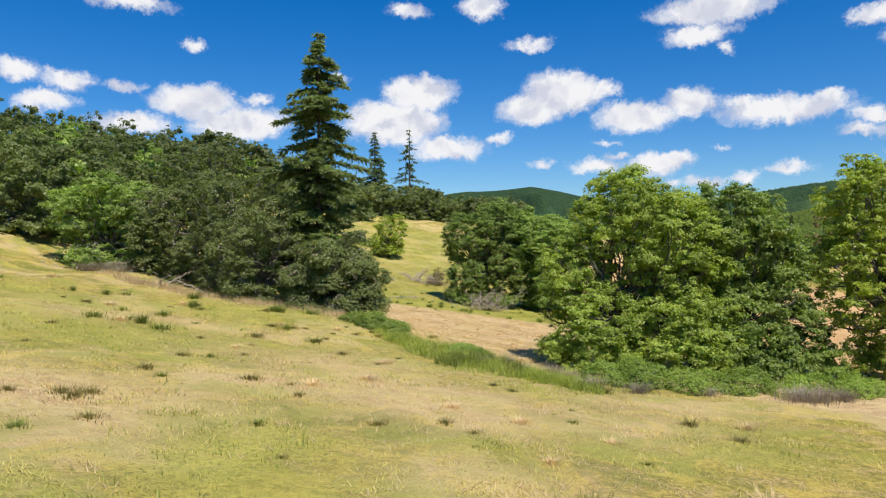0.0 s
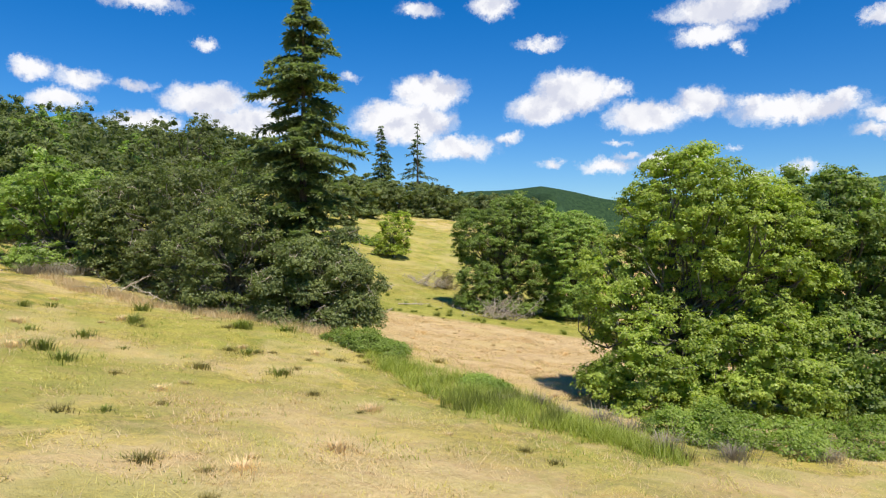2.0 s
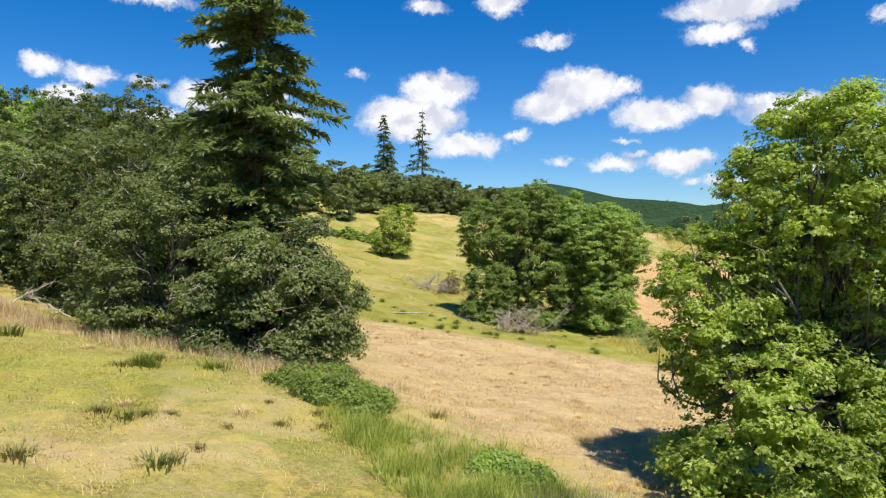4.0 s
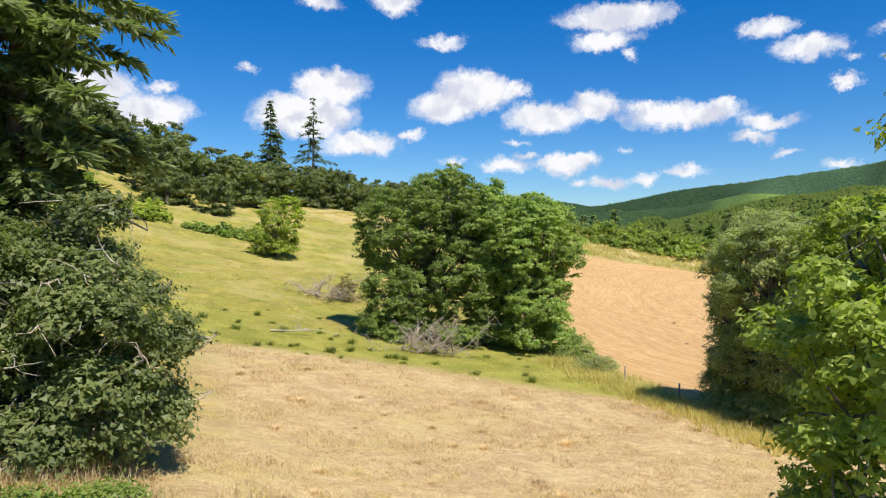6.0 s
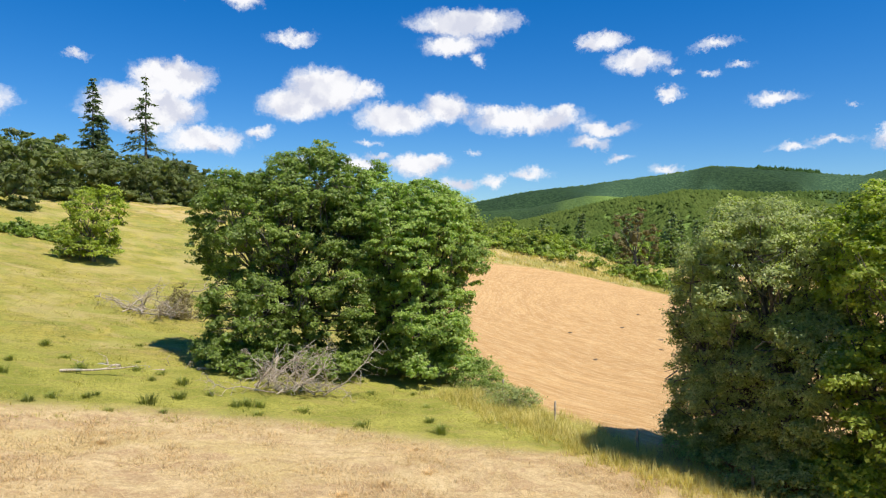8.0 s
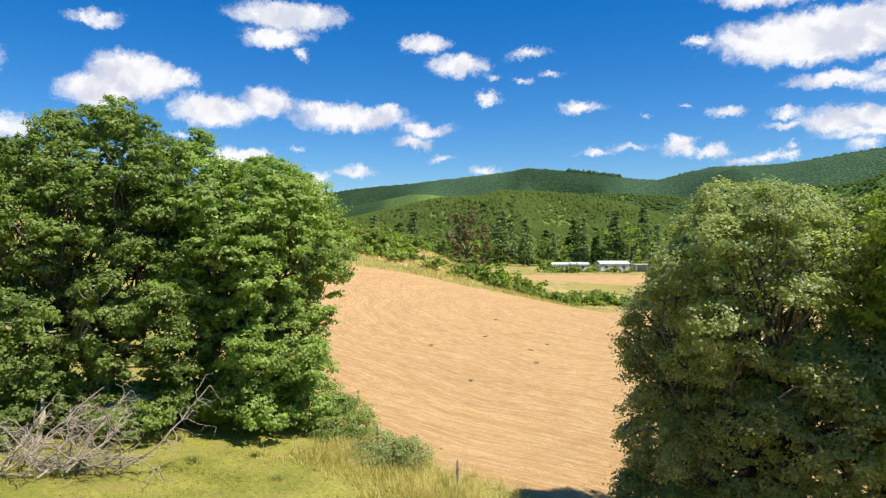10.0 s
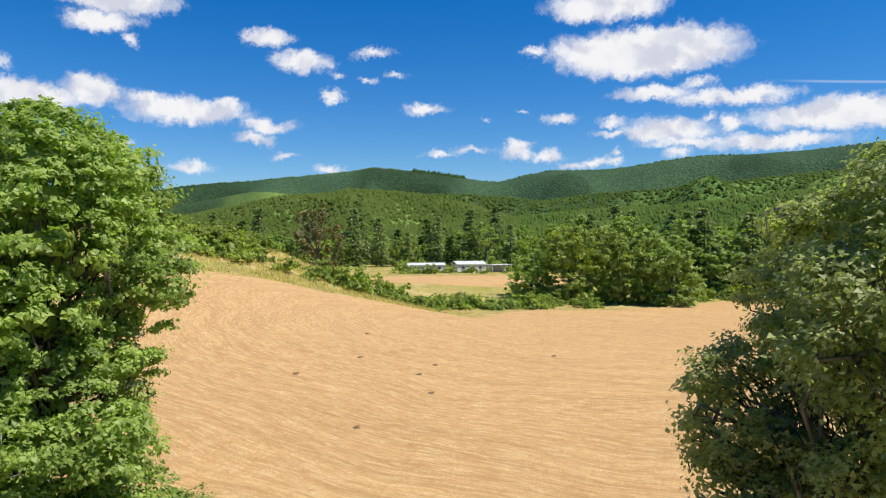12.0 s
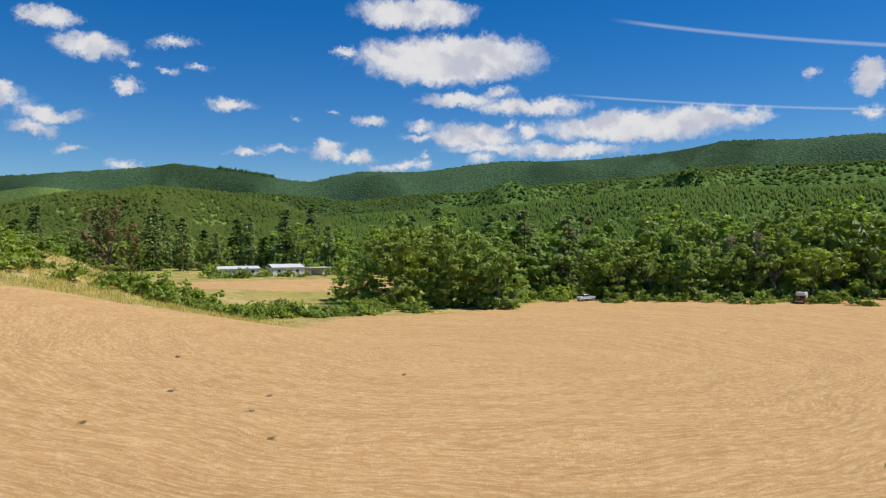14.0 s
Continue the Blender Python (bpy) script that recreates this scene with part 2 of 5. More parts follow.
# ---- materials ----
def leaf_material(name, base, tip, through_light, rough=0.45, patch_scale=0.45):
    """Leaves: a colour that varies leaf by leaf and in patches, some light passing through."""
    m = bpy.data.materials.new(name)
    m.use_nodes = True
    t = m.node_tree
    b = t.nodes["Principled BSDF"]
    geo = node(t, "ShaderNodeNewGeometry")
    patch = noise_tex(t, geo.outputs["Position"], patch_scale, 3.0).outputs[0]
    f = math_node(t, "ADD", math_node(t, "MULTIPLY", geo.outputs["Random Per Island"], 0.6), math_node(t, "MULTIPLY", ramp(t, patch, 0.38, 0.62), 0.4))
    own = node(t, "ShaderNodeObjectInfo")
    tone = node(t, "ShaderNodeHueSaturation")
    link(t, mix_colour(t, f, base, tip), tone.inputs["Color"])
    link(t, math_node(t, "ADD", math_node(t, "MULTIPLY", own.outputs["Random"], 0.35), 0.83), tone.inputs["Value"])
    link(t, tone.outputs[0], b.inputs["Base Color"])
    b.inputs["Roughness"].default_value, b.inputs["Specular IOR Level"].default_value = rough, 0.28 if rough < 0.8 else 0.05
    tr = node(t, "ShaderNodeBsdfTranslucent")
    link(t, mix_colour(t, 1.0, tone.outputs[0], through_light, "MULTIPLY"), tr.inputs[0])
    add = node(t, "ShaderNodeMixShader", ins={0: 0.43})
    link(t, b.outputs[0], add.inputs[1])
    link(t, tr.outputs[0], add.inputs[2])
    link(t, add.outputs[0], t.nodes["Material Output"].inputs[0])
    return m


def bark_material(name, dark, light, scale=6.0):
    m = bpy.data.materials.new(name)
    m.use_nodes = True
    t = m.node_tree
    b = t.nodes["Principled BSDF"]
    co = node(t, "ShaderNodeTexCoord").outputs["Object"]
    mp = node(t, "ShaderNodeMapping", ins={"Scale": (1.0, 1.0, 0.18)})
    link(t, co, mp.inputs[0])
    ridge = noise_tex(t, mp.outputs[0], scale, 6.0, 0.65).outputs[0]
    lichen = noise_tex(t, co, 1.3, 4.0).outputs[0]
    c = mix_colour(t, ramp(t, ridge, 0.35, 0.65), dark, light)
    link(t, mix_colour(t, ramp(t, lichen, 0.55, 0.7), c, (0.3, 0.31, 0.26)), b.inputs["Base Color"])
    b.inputs["Roughness"].default_value = 0.9
    bp = node(t, "ShaderNodeBump", ins={"Strength": 0.6, "Distance": 0.03})
    link(t, ridge, bp.inputs["Height"])
    link(t, bp.outputs[0], b.inputs["Normal"])
    return m


LEAF = {
    "oak": leaf_material("oak_leaf", (0.125, 0.176, 0.044), (0.385, 0.460, 0.120), (1.4, 1.7, 0.7)),
    "dark": leaf_material("dark_oak_leaf", (0.098, 0.124, 0.042), (0.270, 0.300, 0.108), (1.3, 1.5, 0.7)),
    "fresh": leaf_material("fresh_leaf", (0.145, 0.192, 0.030), (0.480, 0.520, 0.090), (1.5, 1.75, 0.6)),
    "sunny": leaf_material("sunny_leaf", (0.142, 0.190, 0.036), (0.440, 0.495, 0.106), (1.5, 1.7, 0.6)),
    "lush": leaf_material("lush_blade", (0.190, 0.230, 0.036), (0.420, 0.430, 0.105), (1.3, 1.5, 0.6)),
    "mid_hill": leaf_material("mid_hill_wood", (0.092, 0.140, 0.030), (0.160, 0.212, 0.048), (1.0, 1.2, 0.6), 0.9, 0.006),
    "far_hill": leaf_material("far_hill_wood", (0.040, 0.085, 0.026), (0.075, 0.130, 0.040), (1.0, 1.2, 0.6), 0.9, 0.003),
    "grey": leaf_material("grey_leaf", (0.215, 0.255, 0.088), (0.580, 0.620, 0.255), (1.5, 1.65, 0.75)),
    "valley": leaf_material("valley_leaf", (0.150, 0.205, 0.040), (0.400, 0.455, 0.105), (1.4, 1.65, 0.65)),
    "hill": leaf_material("hill_conifer", (0.076, 0.128, 0.028), (0.138, 0.202, 0.046), (1.0, 1.2, 0.6), 0.9, 0.0045),
    "fir": leaf_material("fir_needle", (0.130, 0.166, 0.068), (0.320, 0.362, 0.145), (1.2, 1.4, 0.7)),
    "pine": leaf_material("pine_needle", (0.085, 0.118, 0.056), (0.200, 0.240, 0.112), (1.0, 1.2, 0.6)),
    "bramble": leaf_material("bramble_leaf", (0.145, 0.205, 0.038), (0.380, 0.455, 0.112), (1.4, 1.65, 0.6)),
    "rush": leaf_material("rush_blade", (0.180, 0.205, 0.048), (0.330, 0.345, 0.095), (1.2, 1.4, 0.6)),
    "straw": leaf_material("straw_blade", (0.620, 0.480, 0.260), (0.820, 0.660, 0.400), (1.2, 1.1, 0.8)),
    "meadow": leaf_material("meadow_blade", (0.470, 0.410, 0.105), (0.720, 0.620, 0.240), (1.2, 1.2, 0.7)),
    "rust": leaf_material("rusty_leaf", (0.150, 0.125, 0.048), (0.300, 0.250, 0.100), (1.1, 1.1, 0.7)),
    "slope": leaf_material("slope_blade", (0.300, 0.290, 0.060), (0.520, 0.470, 0.130), (1.2, 1.2, 0.7)),
    "tussock": leaf_material("tussock_blade", (0.200, 0.180, 0.060), (0.400, 0.340, 0.130), (1.1, 1.1, 0.7)),
    "weed": leaf_material("dry_weed", (0.240, 0.190, 0.130), (0.460, 0.400, 0.320), (1.0, 1.0, 0.9)),
}
BARK = bark_material("oak_bark", (0.075, 0.060, 0.045), (0.200, 0.175, 0.140))
FIR_BARK = bark_material("fir_bark", (0.060, 0.042, 0.030), (0.160, 0.120, 0.090))
DEAD = bark_material("dead_wood", (0.270, 0.215, 0.155), (0.560, 0.470, 0.360), 9.0)


# ---- plant shapes ----
def unit(v):
    return v / np.maximum(np.linalg.norm(v, axis=-1, keepdims=True), 1e-9)


def tube_arrays(path, radii, sides=7):
    """Rings along a path, as vertices and quads."""
    path = np.asarray(path, float)
    d = unit(np.gradient(path, axis=0))
    ref = np.where(np.abs(d[:, 2:3]) > 0.9, np.array([[1.0, 0, 0]]), np.array([[0, 0, 1.0]]))
    u = unit(np.cross(d, ref))
    v = np.cross(d, u)
    a = np.linspace(0, 2 * np.pi, sides, endpoint=False)
    ring = path[:, None] + np.asarray(radii)[:, None, None] * (u[:, None] * np.cos(a)[None, :, None] + v[:, None] * np.sin(a)[None, :, None])
    n = len(path)
    i, k = np.meshgrid(np.arange(n - 1), np.arange(sides), indexing="ij")
    f = np.stack([i * sides + k, i * sides + (k + 1) % sides, (i + 1) * sides + (k + 1) % sides, (i + 1) * sides + k], -1).reshape(-1, 4)
    return ring.reshape(-1, 3), f


class Shape:
    """Collects vertices and quads of one part."""

    def __init__(self):
        self.v, self.f, self.n = [], [], 0

    def add(self, v, f):
        self.v.append(v)
        self.f.append(f + self.n)
        self.n += len(v)

    def tube(self, path, radii, sides=7):
        self.add(*tube_arrays(path, radii, sides))

    def mesh(self, name, material, smooth=False):
        return mesh_from(name, np.concatenate(self.v), np.concatenate(self.f), material, smooth)


def bent(rng, a, b, n, sway):
    """A wandering line from a to b."""
    a, b = np.asarray(a, float), np.asarray(b, float)
    t = np.linspace(0, 1, n)[:, None]
    wander = np.cumsum(rng.normal(0, 1, (n, 3)), 0) * sway / math.sqrt(n)
    return a + (b - a) * t + wander * np.sin(np.pi * np.minimum(t, 0.999)) ** 0.7


def leaves(rng, at, facing, length, width, fold=0.25, simple_leaf=False):
    """One leaf at each point, as vertices and faces: a folded diamond, or a pointed triangle where it is far off."""
    n = len(at)
    u = unit(np.cross(facing, rng.normal(0, 1, (n, 3))))
    w = np.cross(facing, u)
    s = rng.uniform(0.65, 1.3, (n, 1))
    a, b = u * length * s / 2, w * width * s / 2
    lift = facing * width * s * fold
    if simple_leaf:
        return np.stack([at - a, at + a * 0.5 + b, at + a * 0.5 - b], 1).reshape(-1, 3), np.arange(3 * n).reshape(-1, 3)
    v = np.stack([at - a, at + b * 1.0 + lift, at + a, at - b * 1.0 + lift], 1).reshape(-1, 3)
    return v, np.arange(4 * n).reshape(-1, 4)


def crown_lobes(rng, radius, height, low, count, ry=None, top=0.6, skirt=0.22):
    """Lobes that heap up to a crown: middle and half axes of each, for a crown from low to height round the z axis."""
    ry = ry or radius
    mid, half = low + (height - low) * 0.46, (height - low) / 2
    out = [(0, 0, mid + half * 0.1, radius * 0.55, ry * 0.55, half * 0.66)]
    lean = rng.uniform(-0.12, 0.12, 2)
    for k in range(count):
        zz = 1 - 1.98 * (k + 0.5) / count
        a = k * 2.39996 + rng.uniform(-0.5, 0.5)
        rr = math.sqrt(max(0.0, 1 - zz * zz)) ** top if zz > 0 else 1 - skirt * zz * zz
        s = rng.uniform(0.20, 0.37)
        reach = rng.uniform(0.60, 0.96) * (1 - 0.5 * (s - 0.2))
        out.append(((math.cos(a) * rr * reach + lean[0] * zz) * radius, (math.sin(a) * rr * reach + lean[1] * zz) * ry, mid + zz * half * (rng.uniform(0.68, 0.92) if zz > 0 else rng.uniform(0.82, 0.98)), radius * s, ry * s, half * s * 0.82))
    for k in range(9 if skirt < 0.5 else 0):
        a, s = k * 0.698 + rng.uniform(-0.25, 0.25), rng.uniform(0.26, 0.34)
        out.append((math.cos(a) * radius * rng.uniform(0.58, 0.78), math.sin(a) * ry * rng.uniform(0.58, 0.78), low + half * s * 0.55, radius * s, ry * s, half * s * 0.8))
    return np.array(out)


def dome_lobes(rng, base, domes):
    """Boughs over the skin of a few large domes: middle and half axes of each dome in the world, and its number of boughs."""
    big = np.array([d[:6] for d in domes], float)
    big[:, :3] -= base
    out = [(*d[:3], *(d[3:] * 0.80)) for d in big]
    for q, d in enumerate(domes):
        c, r = big[q, :3], big[q, 3:]
        count = round(1.35 * d[6])
        for k in range(count):
            zz = 1 - 1.86 * (k + 0.5) / count
            a = k * 2.39996 + rng.uniform(-0.6, 0.6)
            way_ = np.array([math.cos(a) * math.sqrt(1 - zz * zz), math.sin(a) * math.sqrt(1 - zz * zz), zz])
            s_ = rng.uniform(0.17, 0.32)
            at = c + way_ * r * (1 - 0.8 * s_) * rng.uniform(0.90, 1.04)
            others = [np.linalg.norm((at - big[o, :3]) / big[o, 3:]) for o in range(len(big)) if o != q]
            if others and min(others) < 0.6:
                continue
            flat = min(r) * 0.35 + np.mean(r) * 0.65
            out.append((*at, flat * s_ * 1.12, flat * s_ * 1.12, flat * s_ * 0.74))
        if c[2] - r[2] < 1.2:
            # low boughs that hang to the ground round the foot
            for k in range(11):
                a, s_ = k * 0.571 + rng.uniform(-0.2, 0.2), rng.uniform(0.26, 0.36)
                reach = rng.uniform(0.62, 0.86)
                out.append((c[0] + math.cos(a) * r[0] * reach, c[1] + math.sin(a) * r[1] * reach, rng.uniform(0.7, 1.9), r[0] * s_, r[1] * s_, rng.uniform(0.8, 1.3)))
    return np.array(out)


def crown_shape(rng, lobes, count, length, width, clump=0.5, per=45, core=0.10, simple_leaf=False):
    """Leaves in clumps over the upper and outer sides of the lobes, thinner inside."""
    area = (lobes[:, 3] * lobes[:, 4] + lobes[:, 3] * lobes[:, 5] + lobes[:, 4] * lobes[:, 5])
    want = max(20, count // per)
    k = rng.choice(len(lobes), want * 4, p=area / area.sum())
    a, dz = rng.uniform(0, 2 * np.pi, len(k)), rng.uniform(-0.6, 1.0, len(k))
    d = np.stack([np.cos(a) * np.sqrt(1 - dz ** 2), np.sin(a) * np.sqrt(1 - dz ** 2), dz], 1)
    rad = rng.uniform(0.78, 1.08, (len(k), 1))
    at = lobes[k, :3] + d * lobes[k, 3:] * rad
    depth = np.min(np.linalg.norm((at[:, None] - lobes[None, :, :3]) / lobes[None, :, 3:], axis=2), 1)
    keep = (depth > 0.76) | (rng.random(len(k)) < core)
    at, d = at[keep][:want], d[keep][:want]
    n = len(at)
    centre = np.repeat(at, per, 0)
    size = np.repeat(rng.uniform(0.5, 1.4, (n, 1)) * clump, per, 0)
    off = np.clip(rng.normal(0, 0.46, (n * per, 3)), -1.1, 1.1) * np.array([1, 1, 0.5])
    pts = centre + off * size
    facing = unit(np.repeat(d, per, 0) * 0.5 + np.array([0, 0, 0.6]) + rng.normal(0, 0.42, pts.shape) + off * 0.5)
    return leaves(rng, pts, facing, length, width, simple_leaf=simple_leaf)


BALL = {}


def core_shape(rng, lobes, scale, fine):
    """Dense inner foliage of each lobe: loose large leaf tufts that stop light and sight."""
    if fine not in BALL:
        bm = bmesh.new()
        bmesh.ops.create_icosphere(bm, subdivisions=2 if fine else 1, radius=1.0)
        BALL[fine] = (np.array([v.co[:] for v in bm.verts]), np.array([[v.index for v in f.verts] for f in bm.faces]))
        bm.free()
    v, f = BALL[fine]
    n, k = len(lobes), len(v)
    at = lobes[:, None, :3] + v[None] * lobes[:, None, 3:] * scale * rng.uniform(0.7, 1.2, (n, k, 1))
    loose = at[:, f.reshape(-1)].reshape(-1, 3, 3)
    mid = loose.mean(1, keepdims=True)
    reach = np.repeat(lobes[:, 3], len(f))[:, None, None]
    loose = mid + (loose - mid) * rng.uniform(0.9, 1.5, (len(loose), 1, 1)) + rng.normal(0, 0.13, loose.shape) * reach * scale
    return loose.reshape(-1, 3), np.arange(3 * len(loose)).reshape(-1, 3)


def part(name, mesh, parent, label=""):
    ob = new(name, mesh)
    ob.parent = parent
    return tagged(ob, label) if label else ob


def thing(name, x, y, label, category, group="", z=None, turn=0.0):
    ob = new(name)
    ob.empty_display_size = 0.3
    ob.matrix_world = pose(x, y, ground_z(x, y) if z is None else z, 0, 0, turn)
    return tagged(ob, label, category, group)


def broadleaf(name, x, y, radius, height, low, seed, label, leaf="oak", count=60000, size=(0.20, 0.12), lobes=18, ry=None, clump=0.55, stems=1, bare=0, group="", turn=0.0, lobe_list=None, limb=0.10, far=False, skirt=0.22, core=0.0, fill=0.1, per=45):
    """A broad-leaved tree: trunk that forks into limbs towards the lobes of its crown."""
    rng = np.random.default_rng(seed)
    tree = thing(name, x, y, label, "tree", group, turn=turn)
    lb = crown_lobes(rng, radius, height, low, lobes, ry, skirt=skirt) if lobe_list is None else np.array(lobe_list)
    wood = Shape()
    girth, plain = 0.035 * height, count < 12500
    fork_z = low + (height - low) * 0.22
    for s in range(stems):
        base = np.array([0, 0, -0.25]) + (rng.uniform(-0.12, 0.12, 3) * radius * [1, 1, 0] if stems > 1 else 0)
        fork = np.array([base[0] * 1.5 + rng.uniform(-0.3, 0.3), base[1] * 1.5 + rng.uniform(-0.3, 0.3), fork_z])
        g = girth / math.sqrt(stems)
        wood.tube(bent(rng, base, fork, 6, 0.25), g * np.array([1.5, 1.1, 0.95, 0.9, 0.85, 0.8]), 10)
        for q in range(s, 7 if plain else len(lb), stems):
            if lobe_list is not None and lb[q, 2] < 2.6:
                continue
            tip = lb[q, :3] + lb[q, 3:] * unit(lb[q, :3] - [0, 0, fork_z]) * (0.45 if lobe_list is None else 0.0)
            line = bent(rng, fork, tip, 8, 0.9)
            wood.tube(line, np.linspace(g * 0.36, 0.02, 8), 4 if plain else 5)
            for _ in range(0 if plain else 3):
                p = line[rng.integers(3, 8)]
                e = lb[q, :3] + unit(rng.normal(0, 1, 3)) * lb[q, 3:] * rng.uniform(0.8, 1.0)
                wood.tube(bent(rng, p, e, 5, 0.5), np.linspace(limb * 0.5, 0.012, 5), 5)
    part("trunk", wood.mesh("trunk", BARK, True), tree)
    leaf_shape = Shape()
    leaf_shape.add(*crown_shape(rng, lb, count, *size, clump=clump, per=per, simple_leaf=far, core=fill))
    if far and (core or plain):
        leaf_shape.add(*core_shape(rng, lb, core or 0.42, not plain))
    part("crown", leaf_shape.mesh("crown", LEAF[leaf]), tree)
    if bare:
        twig = Shape()
        for _ in range(bare):
            q = rng.integers(1, len(lb))
            d = unit(rng.normal(0, 1, 3) * [1, 1, 0.5] + [0, 0, 0.1])
            a = lb[q, :3] + d * lb[q, 3:] * 0.6
            e = lb[q, :3] + d * lb[q, 3:] * rng.uniform(1.08, 1.32) + rng.normal(0, 0.2, 3)
            wood_line = bent(rng, a, e, 6, 0.35)
            twig.tube(wood_line, np.linspace(0.045, 0.012, 6), 4)
            for _ in range(3):
                p = wood_line[rng.integers(2, 6)]
                twig.tube(bent(rng, p, p + rng.normal(0, 0.4, 3), 4, 0.1), np.linspace(0.02, 0.007, 4), 4)
        part("twigwork", twig.mesh("twigwork", DEAD), tree, "grey lichen-covered dead twigs")["kind"] = "stuff"
    return tree


def conifer(name, x, y, height, spread_r, seed, label, leaf="fir", whorls=34, clear=0.05, sprays=26, size=(0.62, 0.20), gaps=0.0, group="", ragged=0.25, z=None, droop=0.28, bark=None, column=0.9, inner=0, waist=0.0):
    """A conifer: straight trunk, drooping boughs in rough whorls, each with hanging sprays."""
    rng = np.random.default_rng(seed)
    tree = thing(name, x, y, label, "tree", group, z=z)
    wood, green = Shape(), Shape()
    hs = np.linspace(-0.3, height, 14)
    sway = np.cumsum(rng.normal(0, 0.05, (14, 2)), 0) * np.linspace(0, 1, 14)[:, None]
    line = np.column_stack([sway, hs])
    wood.tube(line, np.linspace(0.017 * height, 0.02, 14), 9)
    for w in range(whorls):
        f = clear + (1 - clear) * (w + rng.uniform(-0.3, 0.3)) / whorls
        f = min(max(f, clear), 0.985)
        z0 = f * height
        c = np.array([np.interp(z0, hs, line[:, 0]), np.interp(z0, hs, line[:, 1]), z0])
        reach = spread_r * min(1.0, (1 - f) / column) ** 0.8 * (1 - waist * math.exp(-((f - 0.27) / 0.15) ** 2))
        outer = rng.integers(4, 7)
        for b in range(outer + inner):
            if rng.random() < gaps:
                continue
            a = rng.uniform(0, 2 * math.pi)
            r = max(0.35, reach * (rng.uniform(1 - ragged * 1.6, 1 + ragged) if b < outer else rng.uniform(0.3, 0.55)))
            r *= 1 + 1.1 * ragged * math.sin(2 * a + 0.55 * w + seed) * math.sin(0.8 * w + a)
            r = max(r, 0.35)
            out = np.array([math.cos(a), math.sin(a), 0])
            n = 7
            t = np.linspace(0, 1, n)[:, None]
            bough = c + out * r * t + np.array([0, 0, 1]) * r * (0.18 * t - droop * 1.6 * t ** 2 + 0.14 * t ** 4)
            if sprays > 10:
                wood.tube(bough, np.linspace(0.018 + 0.008 * r, 0.008, n), 4)
            m = max(6, int(sprays * r / spread_r * 1.5))
            tt = rng.uniform(0.12, 1.02, m) ** 0.8
            at = np.stack([np.interp(tt, t[:, 0], bough[:, i]) for i in range(3)], 1)
            side = np.cross(out, [0, 0, 1.0])
            sgn = rng.choice([-1, 1], m)[:, None]
            lean = unit(out * 0.75 + side * sgn * rng.uniform(0.3, 1.1, (m, 1)) + np.array([0, 0, -1]) * rng.uniform(0.1, 0.75, (m, 1)))
            L = size[0] * rng.uniform(0.5, 1.25, (m, 1)) * (0.6 + 0.4 * r / spread_r)
            for q in range(3):
                start = at + lean * L * 0.45 * q
                axis = unit(lean + rng.normal(0, 0.35, (m, 3)))
                wide = unit(np.cross(axis, np.array([0, 0, 1.0]) + rng.normal(0, 0.4, (m, 3)))) * size[1] * rng.uniform(0.6, 1.2, (m, 1)) * 0.5
                v = np.stack([start, start + axis * L * 0.45 + wide, start + axis * L * 0.95, start + axis * L * 0.45 - wide], 1).reshape(-1, 3)
                green.add(v, np.arange(4 * m).reshape(-1, 4))
    part("trunk", wood.mesh("trunk", bark or FIR_BARK, True), tree)
    part("crown", green.mesh("crown", LEAF[leaf]), tree)
    return tree


# ---- the ground sheet ----
def field_edge(y):
    """x of the hay field's western border."""
    return np.interp(y, (0, 45, 70, 90, 105, 118, 130, 150, 175, 205), (44, 34, 28, 23.5, 20.5, 18.5, 18, 23, 36, 53))


def hedge_y(x):
    """y of the bramble hedge at the field's northern end."""
    return np.interp(x, (50, 66, 97, 133, 160, 200), (216, 211, 196, 184, 172, 158))


